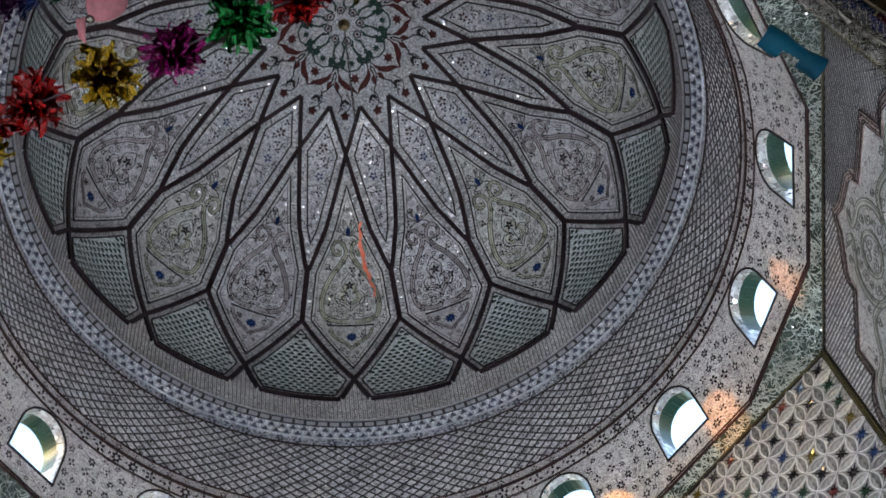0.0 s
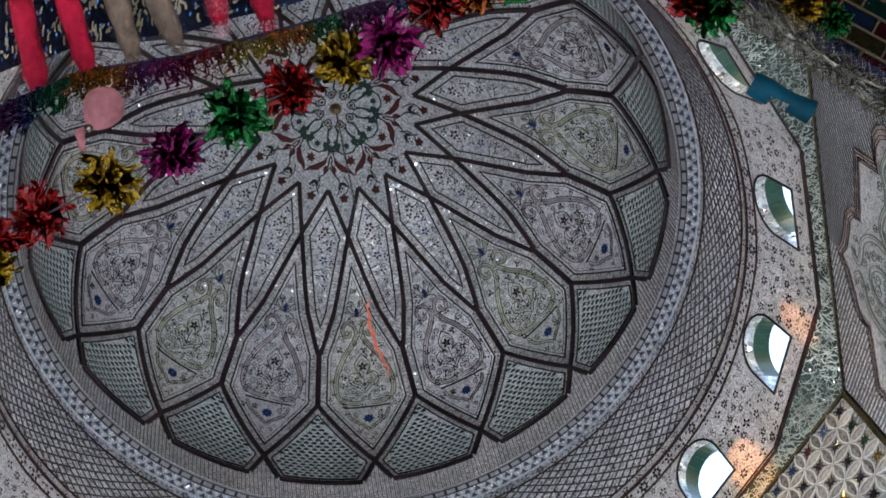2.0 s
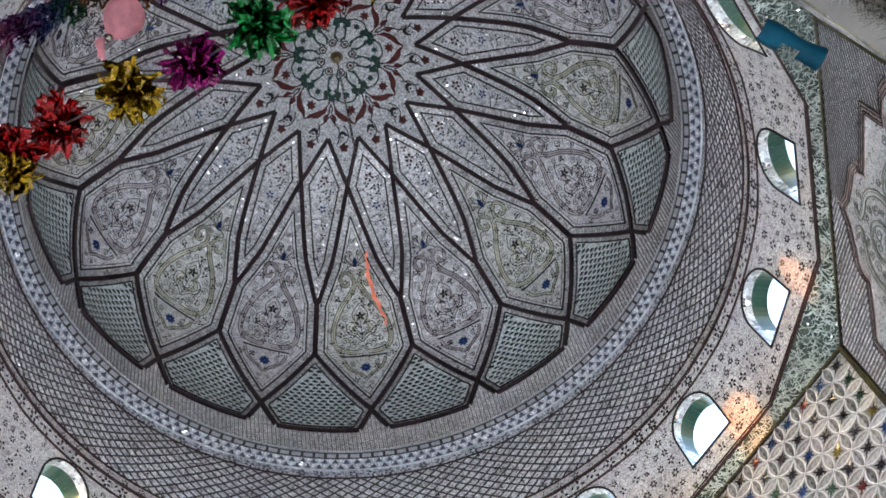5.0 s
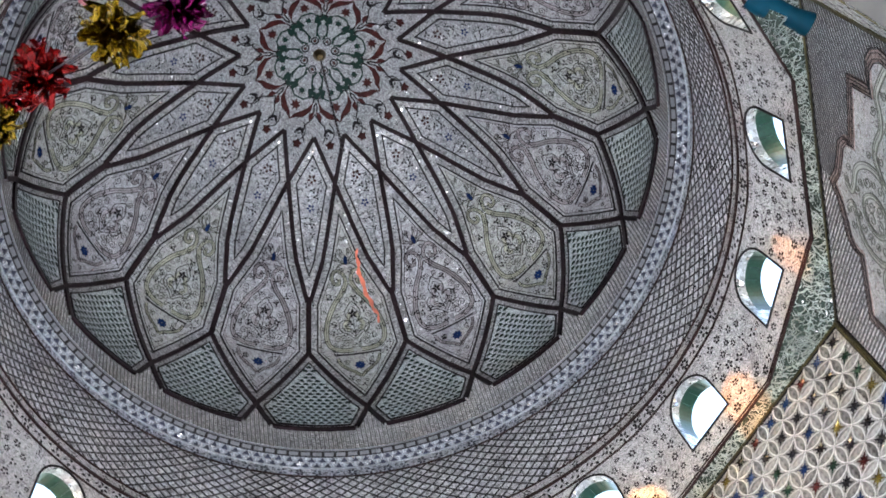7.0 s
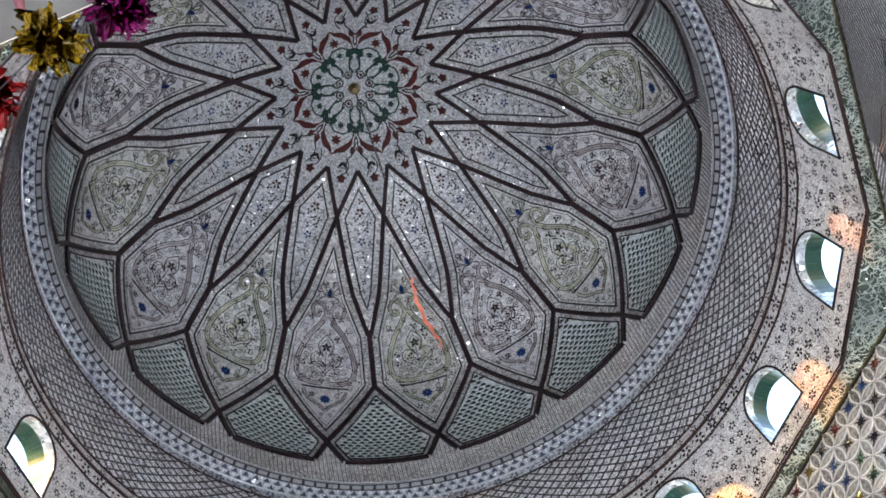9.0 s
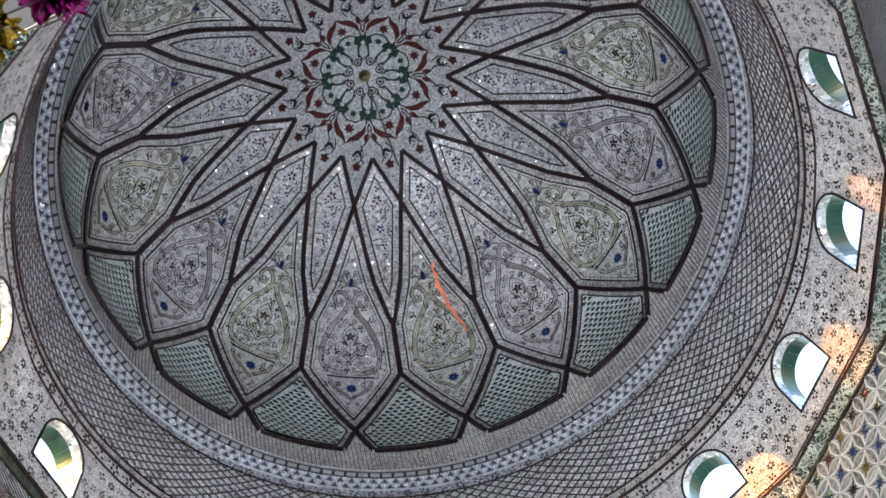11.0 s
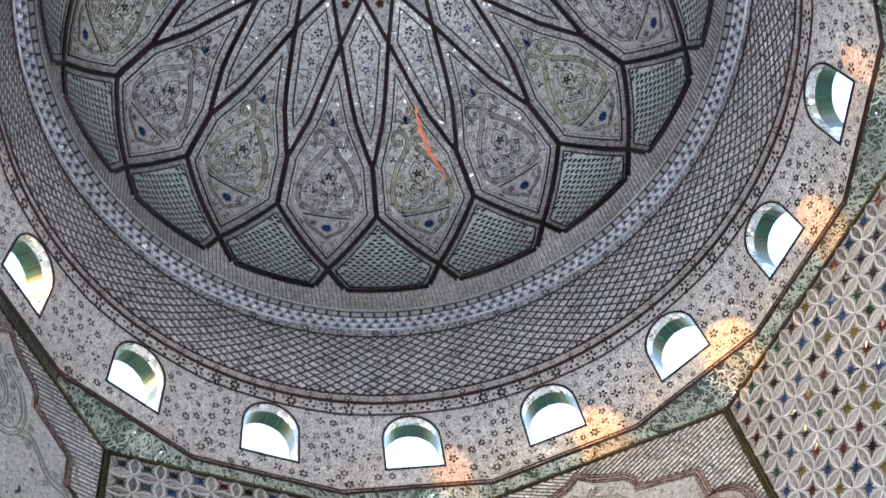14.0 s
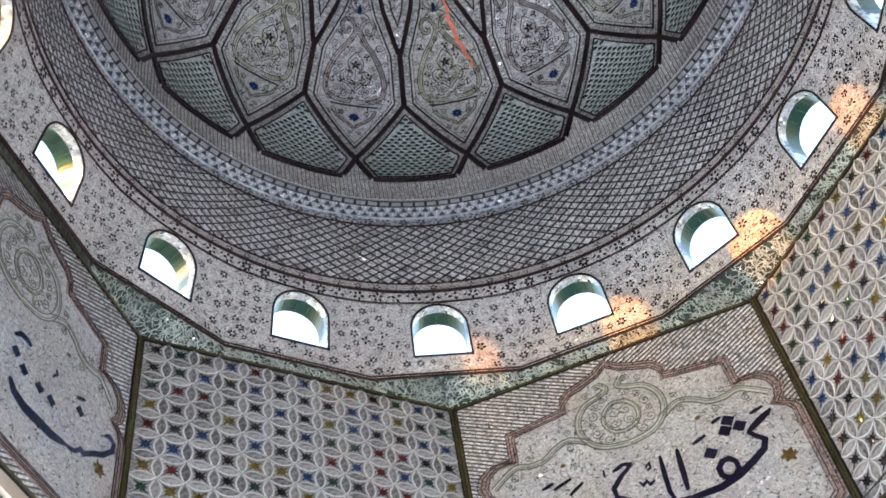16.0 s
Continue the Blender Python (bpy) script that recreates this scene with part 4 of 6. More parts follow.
def relief_band(k):
    """The soffit over wall k and the curled leaves on it."""
    lean = (EAST * math.cos(k * STEP), EAST * math.sin(k * STEP))
    point = functools.partial(band_point, lean=lean)
    tool = fresh()
    bm, uvl = tool
    NB = 32
    for i in range(NB):
        x0, x1 = -STEP + 2 * STEP * i / NB, -STEP + 2 * STEP * (i + 1) / NB
        for v0, v1 in ((0, 0.5), (0.5, 1)):
            q = [(x0, v0), (x1, v0), (x1, v1), (x0, v1)]
            f = face(bm, uvl, point, q, 0.0)
            for l, p in zip(f.loops, q):
                c = point(*p)
                l[uvl].uv = (c.x, c.y)
    bmesh.ops.remove_doubles(bm, verts=bm.verts, dist=1e-4)
    band_me = mesh_of("band", bm, M_GREEN)
    tool = fresh()
    r = random.Random(5)
    for _ in range(780):
        x, v = r.uniform(-STEP, STEP), r.random()
        a = point(x, 0)
        if (point(x, 1) - a).length < 0.1 + 0.12 * r.random() and r.random() < 0.5:
            continue
        ln, wd, ang = r.uniform(0.05, 0.12), r.uniform(0.006, 0.011), r.uniform(0, 6.3)
        bend = r.uniform(-1.6, 1.6)
        width = (point(x, 1) - a).length
        pts = []
        for j in range(5):
            f = j / 4
            t = ang + (f - 0.5) * bend
            pts.append((x + ln * (f - 0.5) * math.cos(t) / 3.3, min(1, max(0, v + ln * (f - 0.5) * math.sin(t) / width))))
        bmr, uvr = tool
        last = None
        for j, p in enumerate(pts):
            w = wd * math.sin(math.pi * (j + 0.4) / 4.8) / 3.3
            vs = [bmr.verts.new(point(p[0] - w / 2, p[1], 0.004)), bmr.verts.new(point(p[0], p[1], 0.012)), bmr.verts.new(point(p[0] + w / 2, p[1], 0.004))]
            if last:
                bmr.faces.new((last[0], last[1], vs[1], vs[0]))
                bmr.faces.new((last[1], last[2], vs[2], vs[1]))
            last = vs
    relief_me = mesh_of("relief", tool[0], M_LEAF)
    return band_me, relief_me


# ---- the eight walls under it ----
HW = A_OCT * math.tan(math.pi / 8)


def slab(x0, x1, z0, z1, y0, y1):
    bm = bmesh.new()
    vs = [bm.verts.new((x, y, z)) for x in (x0, x1) for y in (y0, y1) for z in (z0, z1)]
    for q in ((0, 1, 3, 2), (4, 6, 7, 5), (0, 4, 5, 1), (2, 3, 7, 6), (0, 2, 6, 4), (1, 5, 7, 3)):
        bm.faces.new([vs[i] for i in q])
    bmesh.ops.recalc_face_normals(bm, faces=bm.faces)
    return bm


back_me = mesh_of("backing", slab(-HW - 0.1, HW + 0.1, Z_FOOT - 0.1, Z_OCT + 0.02, A_OCT + 0.006, A_OCT + 0.35), M_PLASTER)
field_l = mesh_of("field", fill([(-HW, Z_FOOT), (HW, Z_FOOT), (HW, Z_OCT), (-HW, Z_OCT)], wall_point, 0.0, 0.4, 0.4), M_SMOKE)
field_c = mesh_of("field", fill([(-HW, Z_FOOT), (HW, Z_FOOT), (HW, Z_OCT), (-HW, Z_OCT)], wall_point, 0.0, 0.4, 0.4), M_RIBBED)
strip_mes = []
for path in ([(-HW + 0.02, Z_FOOT), (-HW + 0.02, Z_OCT)], [(HW - 0.02, Z_FOOT), (HW - 0.02, Z_OCT)], [(-HW, Z_OCT - 0.02), (HW, Z_OCT - 0.02)], [(-HW, Z_FOOT + 0.02), (HW, Z_FOOT + 0.02)]):
    tool = fresh()
    ribbon(tool, path, 0.018, wall_point, 0.008, 0.020, step=3)
    strip_mes.append(("edge_strip", mesh_of("strip", tool[0], M_GOLD), "olive-gold edge strip"))
    tool = fresh()
    ribbon(tool, path, 0.038, wall_point, -0.002, 0.012, step=3)
    strip_mes.append(("edge_fillet", mesh_of("fillet", tool[0], M_LINE), "dark fillet under the gold strip"))

# star lattice
CELL = 0.203
NX, NZ = 6, 12
M_GEM, t, b = nodes_of("coloured_glass_stars")
oi = t.nodes.new("ShaderNodeObjectInfo")
ramp = t.nodes.new("ShaderNodeValToRGB")
ramp.color_ramp.interpolation = "CONSTANT"
for i, c in enumerate(((0.075, 0.014, 0.014), (0.014, 0.035, 0.11), (0.02, 0.018, 0.026), (0.12, 0.09, 0.02), (0.015, 0.045, 0.03), (0.018, 0.015, 0.018))):
    e = ramp.color_ramp.elements[i] if i < 2 else ramp.color_ramp.elements.new(i / 6)
    e.position, e.color = i / 6, (*c, 1)
t.links.new(oi.outputs["Random"], ramp.inputs[0])
t.links.new(ramp.outputs[0], b.inputs["Base Color"])
b.inputs["Roughness"].default_value, b.inputs["Metallic"].default_value = 0.12, 0.3


def solid_star(h):
    """An eight-pointed cut star, its four long points on the diagonals."""
    bm = bmesh.new()
    pts = []
    for i in range(16):
        r = 0.026 if i % 2 else (0.074 if i % 4 == 2 else 0.046)
        a = math.pi * i / 8
        pts.append((r * math.cos(a), r * math.sin(a)))
    mid = bm.verts.new((0, -h, 0))
    vs = [bm.verts.new((x, -h * 0.35, z)) for x, z in pts]
    low_ = [bm.verts.new((x, 0, z)) for x, z in pts]
    for i in range(16):
        j = (i + 1) % 16
        bm.faces.new((vs[i], vs[j], mid))
        bm.faces.new((low_[i], low_[j], vs[j], vs[i]))
    return mesh_of("star_tile", bm, M_GEM)


def solid_petal(length, w, h, up):
    """A leaf-shaped mirror with a ridge along it."""
    bm = bmesh.new()
    rows = []
    for f, g in ((-0.5, 0.0), (-0.38, 0.42), (-0.2, 0.82), (0, 1.0), (0.2, 0.82), (0.38, 0.42), (0.5, 0.0)):
        tri = []
        for side, y in ((-1, -h * 0.3), (0, -h), (1, -h * 0.3)):
            p = (f * length, side * w * g / 2)
            tri.append(bm.verts.new((p[1], y, p[0]) if up else (p[0], y, p[1])))
        rim = [bm.verts.new(((v.co.x, -h * 0.25, v.co.z * 1.10) if up else (v.co.x * 1.10, -h * 0.25, v.co.z)) if g == 0 else
                            (v.co.x + (sd * 0.013 if up else 0), -h * 0.25, v.co.z + (0 if up else sd * 0.013))) for v, sd in ((tri[0], -1), (tri[2], 1))]
        rows.append([rim[0], *tri, rim[1]])
    for a, b in zip(rows, rows[1:]):
        for i in range(4):
            bm.faces.new((a[i], a[i + 1], b[i + 1], b[i])).material_index = 1 if i in (0, 3) else 0
    bmesh.ops.remove_doubles(bm, verts=bm.verts, dist=1e-5)
    bmesh.ops.recalc_face_normals(bm, faces=bm.faces)
    me = mesh_of("petal_tile", bm, M_PETAL)
    me.materials.append(M_WHITE)
    return me


M_PETAL, t, b = nodes_of("grey_leaf_mirror")
oi = t.nodes.new("ShaderNodeObjectInfo")
tc = t.nodes.new("ShaderNodeTexCoord")
nz = t.nodes.new("ShaderNodeTexNoise")
nz.inputs["Scale"].default_value, nz.inputs["Detail"].default_value = 34, 4
t.links.new(tc.outputs["Object"], nz.inputs["Vector"])
ad = t.nodes.new("ShaderNodeMath")
ad.operation = "MULTIPLY_ADD"
ad.inputs[1].default_value = 0.28
t.links.new(oi.outputs["Random"], ad.inputs[0])
t.links.new(nz.outputs["Fac"], ad.inputs[2])
ramp = t.nodes.new("ShaderNodeValToRGB")
ramp.color_ramp.elements[0].color, ramp.color_ramp.elements[1].color = (0.05, 0.05, 0.052, 1), (0.25, 0.25, 0.255, 1)
ramp.color_ramp.elements[0].position, ramp.color_ramp.elements[1].position = 0.42, 0.82
t.links.new(ad.outputs[0], ramp.inputs[0])
t.links.new(ramp.outputs[0], b.inputs["Base Color"])
b.inputs["Roughness"].default_value, b.inputs["Metallic"].default_value = 0.3, 0.3
bp = t.nodes.new("ShaderNodeBump")
bp.inputs["Strength"].default_value, bp.inputs["Distance"].default_value = 0.6, 0.01
t.links.new(nz.outputs["Fac"], bp.inputs["Height"])
t.links.new(bp.outputs[0], b.inputs["Normal"])

star_me = solid_star(0.012)
petal_v, petal_h = solid_petal(0.180, 0.070, 0.016, True), solid_petal(0.180, 0.070, 0.016, False)

# chevron ribs of the calligraphy walls
ribs = fresh()
for i in range(-14, 109):
    for g in (1, -1):
        z = Z_FOOT - 0.2 + i * 0.042
        u0, u1 = 0.0, HW - 0.04
        zf = lambda u: z + 0.6 * u
        lo_u = max(u0, (Z_FOOT + 0.04 - z) / 0.6)
        hi_u = min(u1, (Z_OCT - 0.04 - z) / 0.6)
        if hi_u > lo_u + 0.02:
            ribbon(ribs, [(g * lo_u, zf(lo_u)), (g * hi_u, zf(hi_u))], 0.011, wall_point, 0.0, 0.008, step=3)
ribs_me = mesh_of("ribs", ribs[0], plain("dark_rib_joint", (0.055, 0.055, 0.06), 0.4, 0.0, 0.4, spec=0.25))

# stepped and lobed frame of the calligraphy panel
HALF = [(0, 8.83), (0.10, 8.74), (0.24, 8.68), (0.36, 8.64), (0.42, 8.57), (0.43, 8.47), (0.66, 8.44), (0.91, 8.41), (0.92, 8.14), (1.00, 8.15), (1.10, 8.14),
        (1.18, 8.07), (1.21, 7.98), (1.19, 7.88), (1.14, 7.82), (1.24, 7.76), (1.27, 7.70), (1.27, 6.86), (1.16, 6.76)]
EDGE = HALF + [(-u, z) for u, z in HALF[::-1][:-1]]


def star_convex(pts, cx, cz, h, m):
    bm, uvl = fresh()
    for a, b in zip(pts, pts[1:] + pts[:1]):
        for f0, f1 in ((0.0, 0.5), (0.5, 1.0)):
            q = [(cx + (p[0] - cx) * f, cz + (p[1] - cz) * f) for p, f in ((a, f0), (b, f0), (b, f1), (a, f1))]
            face(bm, uvl, wall_point, q if f0 else [q[0], q[2], q[3]], h)
    bmesh.ops.remove_doubles(bm, verts=bm.verts, dist=1e-5)
    return mesh_of("panel", bm, m)


panel_me = star_convex(EDGE, 0, 7.6, 0.013, M_WALL)
tool = fresh()
ribbon(tool, EDGE, 0.075, wall_point, 0.004, 0.020, closed=True, step=0.05)
border_me = mesh_of("border", tool[0], M_BROWN)
tool = fresh()
for d in (0.965, 1.04, 0.985, 1.015):
    ribbon(tool, [(u * d, 7.6 + (z - 7.6) * d) for u, z in EDGE], 0.0055, wall_point, 0.018, 0.024, closed=True)
rim_me = mesh_of("rims", tool[0], M_LINE)
tool, veil = fresh(), fresh()


def wall_band(pts, w):
    """A tinted scroll band between two dark lines."""
    ribbon(veil, pts, w, wall_point, 0.010, 0.0155, step=0.06)
    for d in (w / 2, -w / 2, 0.12 * w):
        ribbon(tool, beside(pts, d), 0.009 if abs(d) > 0.2 * w else 0.005, wall_point, 0.012, 0.0185, step=0.06)


for g in (1, -1):
    wall_band(curve([(g * x, z) for x, z in ((0.10, 8.62), (0.05, 8.55), (0.12, 8.50), (0.25, 8.45), (0.33, 8.34), (0.35, 8.20), (0.30, 8.06), (0.18, 7.96), (0.0, 7.925))]), 0.05)
    wall_band(curve([(g * x, z) for x, z in ((0.30, 8.06), (0.38, 8.12), (0.47, 8.16), (0.58, 8.12), (0.68, 8.05), (0.80, 8.04), (0.92, 8.07), (1.04, 8.00), (1.13, 7.93))]), 0.05)
    wall_band(curve([(g * x, z) for x, z in ((0.0, 8.38), (0.07, 8.36), (0.13, 8.28), (0.14, 8.18), (0.09, 8.09), (0.0, 8.06))]), 0.034)
    for cx, cz, rr, a in ((0.05, 8.27, 0.06, 0.5), (0.06, 8.16, 0.05, 2.5), (0.22, 8.30, 0.05, 1.5), (0.22, 8.12, 0.05, 3.5), (0.12, 8.60, 0.04, 0.2), (0.22, 8.56, 0.04, 4.0), (0.46, 8.08, 0.04, 1.0), (0.44, 8.24, 0.035, 5.0),
                          (0.80, 8.13, 0.04, 2.2), (0.70, 7.97, 0.04, 4.0), (0.95, 7.97, 0.04, 1.2), (0.14, 8.03, 0.05, 2.5), (0.17, 8.40, 0.04, 4.0), (0.24, 8.21, 0.035, 1.0), (0.10, 8.45, 0.035, 3.0)):
        ribbon(tool, [(g * x, z) for x, z in spiral(cx, cz, rr, a, 1.5, n=18)], 0.0055, wall_point, 0.012, 0.0175)
medal_me = mesh_of("medallion", tool[0], plain("grey_green_line", (0.06, 0.066, 0.058), 0.4, 0.0, 0.4, spec=0.2))
veil_me = mesh_of("medallion_bands", veil[0], plain("grey_green_scroll", (0.27, 0.285, 0.265), 0.4, 0.1, 0.5, 20))
tool = fresh()
r = random.Random(9)
for _ in range(46):
    g, x, z = r.choice((1, -1)), r.uniform(0.05, 1.1), r.uniform(7.85, 8.6)
    if z < 8.62 - 0.5 * max(0, x - 0.1):
        flower(tool, wall_point, g * x, z, r.uniform(0.016, 0.026), r.choice((3, 4, 5)), 0.0165, r.uniform(0, 6))
psprig_me = mesh_of("sprigs", tool[0], M_LINE)
tool = fresh()
for u, z, rr in ((1.057, 7.31, 0.075), (-1.057, 7.31, 0.075), (0.55, 7.93, 0.028), (-0.55, 7.93, 0.028)):
    face(*tool, wall_point, star_poly(u, z, rr, 6, 0.55), 0.0175)
gold_me = mesh_of("gold_stars", tool[0], plain("gold_brown_glass", (0.16, 0.10, 0.03), 0.25, 0.5, 0.4))


def pen(tool, pts, w, ends=0.35):
    ribbon(tool, pts, w, wall_point, 0.012, 0.022, step=0.04, taper=lambda f: ends + (1 - ends) * math.sin(math.pi * min(max(f, 0.0), 1.0)) ** 0.6)


def nib(tool, u, z, r):
    face(*tool, wall_point, [(u + r, z + r * 0.2), (u - r * 0.2, z + r), (u - r, z - r * 0.2), (u + r * 0.2, z - r)], 0.020)


line_a = fresh()
pen(line_a, [(1.079, 7.769), (0.966, 7.702), (0.852, 7.629)], 0.055)
pen(line_a, [(0.848, 7.632), (0.897, 7.575), (0.949, 7.516), (0.911, 7.435), (0.797, 7.357), (0.674, 7.285), (0.522, 7.234), (0.309, 7.228), (0.1, 7.26)], 0.060)
pen(line_a, [(0.686, 7.344), (0.648, 7.294), (0.594, 7.29), (0.556, 7.335), (0.556, 7.403), (0.594, 7.454), (0.649, 7.458), (0.687, 7.412), (0.690, 7.33)], 0.045, 0.7)
for p in ((0.75, 7.802), (0.817, 7.715), (0.702, 7.715), (0.541, 7.557)):
    nib(line_a, *p, 0.062)
for a_, b_ in (((0.438, 7.695), (0.556, 7.742)), ((0.629, 7.829), (0.71, 7.86)), ((0.92, 7.793), (1.034, 7.825)), ((-0.756, 7.767), (-0.656, 7.796)), ((-0.67, 7.729), (-0.517, 7.781)), ((-0.559, 7.627), (-0.435, 7.708))):
    pen(line_a, [a_, b_], 0.026, 0.6)
pen(line_a, [(0.179, 7.697), (0.168, 7.52), (0.162, 7.346), (0.18, 7.26)], 0.040, 0.55)
pen(line_a, [(0.316, 7.702), (0.305, 7.523), (0.29, 7.305)], 0.046, 0.55)
pen(line_a, [(-0.028, 7.526), (-0.008, 7.485), (0.025, 7.512), (0.045, 7.471), (0.085, 7.498)], 0.022, 0.7)
pen(line_a, [(0.047, 7.641), (0.089, 7.671), (0.086, 7.623), (0.055, 7.604)], 0.016, 0.7)
pen(line_a, [(-0.199, 7.702), (-0.111, 7.739), (-0.036, 7.725)], 0.034)
pen(line_a, [(-0.037, 7.719), (-0.151, 7.631), (-0.224, 7.548), (-0.22, 7.46), (-0.12, 7.40)], 0.040)
pen(line_a, [(-0.261, 7.753), (-0.266, 7.675)], 0.018, 0.7)
line_b = fresh()
pen(line_b, [(0.06, 7.24), (0.118, 7.173), (0.235, 7.138), (0.379, 7.15), (0.526, 7.162), (0.67, 7.204)], 0.075)
pen(line_b, [(0.67, 7.204), (0.774, 7.233), (0.836, 7.30), (0.873, 7.29), (0.97, 7.375), (1.073, 7.45), (1.17, 7.564), (1.18, 7.64), (1.12, 7.662), (1.056, 7.614)], 0.042)
pen(line_b, [(0.003, 7.579), (0.073, 7.647), (0.132, 7.654), (0.182, 7.639)], 0.04)
pen(line_b, [(0.428, 7.595), (0.475, 7.659), (0.46, 7.692)], 0.022)
pen(line_b, [(0.703, 7.666), (0.799, 7.718)], 0.026, 0.6)
for p in ((0.059, 7.47), (0.16, 7.398), (0.331, 7.399), (0.462, 7.405), (0.763, 7.58)):
    nib(line_b, *p, 0.05)
script_a, script_b = mesh_of("script", line_a[0], plain("black_violet_glass", (0.008, 0.007, 0.018), 0.25, 0.0, 0.3, spec=0.2)), mesh_of("script", line_b[0], plain("blue_black_glass", (0.006, 0.013, 0.045), 0.12, 0.0, 0.8, 10, 0.4))

for k in range(-7, 9, 2):
    lattice = (k + 1) % 4 == 0
    wall = structure("wall_%d" % ((k + 7) // 2 + 1), "star-lattice mirror wall with coloured glass stars" if lattice else
                     "mirror wall with a framed calligraphy panel", "wall")
    stand = pose(EAST, 0, 0) @ turn(k)
    band_me, relief_me = relief_band(k)
    hung = stand @ pose(0, 0, -0.12 if k == 5 else 0)
    part("backing", back_me, None, wall, "plastered masonry behind the mirrors", stand)
    part("field", field_l if lattice else field_c, None, wall, "grey mirror field", stand)
    for name, me, label in strip_mes:
        part(name, me, None, wall, label, stand)
    part("green_band", band_me, None, band, "green mirror soffit", turn(k))
    part("leaf_relief", relief_me, None, band, "pale curled leaf relief", turn(k))
    if lattice:
        for i in range(-NX, NX + 1):
            for j in range(NZ):
                x, z = i * CELL, Z_OCT - 0.11 - j * CELL
                part("star_tile", star_me, None, wall, "", stand @ pose(x, A_OCT - 0.002, z))
                part("petal_tile", petal_v, None, wall, "", stand @ pose(x + CELL / 2 if i < NX else x - CELL / 2 + 0.001, A_OCT - 0.002, z))
                if j < NZ - 1:
                    part("petal_tile", petal_h, None, wall, "", stand @ pose(x, A_OCT - 0.002, z - CELL / 2))
    else:
        part("chevron_ribs", ribs_me, None, wall, "dark joints of the chevron ribs", stand)
        part("script_panel", panel_me, None, wall, "pale mosaic panel with stepped outline", hung)
        part("panel_border", border_me, None, wall, "brown-red twisted border", hung)
        part("border_lines", rim_me, None, wall, "", hung)
        part("scroll_medallion", medal_me, None, wall, "grey-green scrolled medallion", hung)
        part("scroll_bands", veil_me, None, wall, "", hung)
        part("sprig_inlay", psprig_me, None, wall, "", hung)
        part("gold_stars", gold_me, None, wall, "gold-brown glass stars", hung)
        if k in (1, -3):
            part("script_inlay", script_a if k == 1 else script_b, None, wall, "black glass calligraphy" if k == 1 else "navy glass calligraphy", hung)

# chain below the boss, and an orange strip standing in for reflected sun
bm = bmesh.new()
for i in range(44):
    z = 14.84 - i * 0.068
    q = Matrix.Translation((0, 0, z)) @ Matrix.Rotation(math.pi / 2 * (i % 2), 4, "Z")
    pts = [(0.014 * math.cos(a * math.pi / 4), 0, 0.042 * math.sin(a * math.pi / 4)) for a in range(8)]
    ring = [[bm.verts.new(q @ Vector((p[0] * f, y, p[2] * f))) for p in pts] for f, y in ((1.0, -0.005), (1.0, 0.005), (0.6, 0.0))]
    for a, b in ((0, 1), (1, 2), (2, 0)):
        for j in range(8):
            bm.faces.new((ring[a][j], ring[a][(j + 1) % 8], ring[b][(j + 1) % 8], ring[b][j]))
chain = tagged(new("hanging_chain", mesh_of("chain", bm, M_RIB)), "thin dark chain hanging from the brass boss", "chain")
# streak of reflected sunlight, put into colour as a raised orange strip
M_ORANGE = plain("orange_red_sun_streak", (0.62, 0.16, 0.10), 0.3, 0.1, 0.35, 20)
tool = fresh()
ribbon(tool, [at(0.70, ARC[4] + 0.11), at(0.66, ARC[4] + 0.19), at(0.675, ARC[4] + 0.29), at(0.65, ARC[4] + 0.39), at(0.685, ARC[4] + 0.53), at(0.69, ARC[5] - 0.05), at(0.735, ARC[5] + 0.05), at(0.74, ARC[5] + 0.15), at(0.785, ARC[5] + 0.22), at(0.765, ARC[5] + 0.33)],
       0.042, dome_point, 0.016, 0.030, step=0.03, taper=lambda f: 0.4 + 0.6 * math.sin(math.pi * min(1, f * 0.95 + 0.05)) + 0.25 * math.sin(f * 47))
streamer = tagged(new("sun_streak", mesh_of("streamer", tool[0], M_ORANGE)), "narrow orange-red strip on the dome, standing in for a streak of reflected sun", "streamer")

# ---- garlands strung across the hall, close over the camera ----


def foil(name, colour):
    m, t, b = nodes_of(name)
    tc = t.nodes.new("ShaderNodeTexCoord")
    nz = t.nodes.new("ShaderNodeTexNoise")
    nz.inputs["Scale"].default_value, nz.inputs["Detail"].default_value = 55, 3
    t.links.new(tc.outputs["Object"], nz.inputs["Vector"])
    bp = t.nodes.new("ShaderNodeBump")
    bp.inputs["Strength"].default_value, bp.inputs["Distance"].default_value = 0.28, 0.01
    t.links.new(nz.outputs["Fac"], bp.inputs["Height"])
    t.links.new(bp.outputs[0], b.inputs["Normal"])
    b.inputs["Base Color"].default_value = (*[c * 0.72 for c in colour], 1)
    b.inputs["Metallic"].default_value, b.inputs["Roughness"].default_value = 1.0, 0.09
    b.inputs["Coat Weight"].default_value, b.inputs["Coat Roughness"].default_value = 0.08, 0.05
    return m


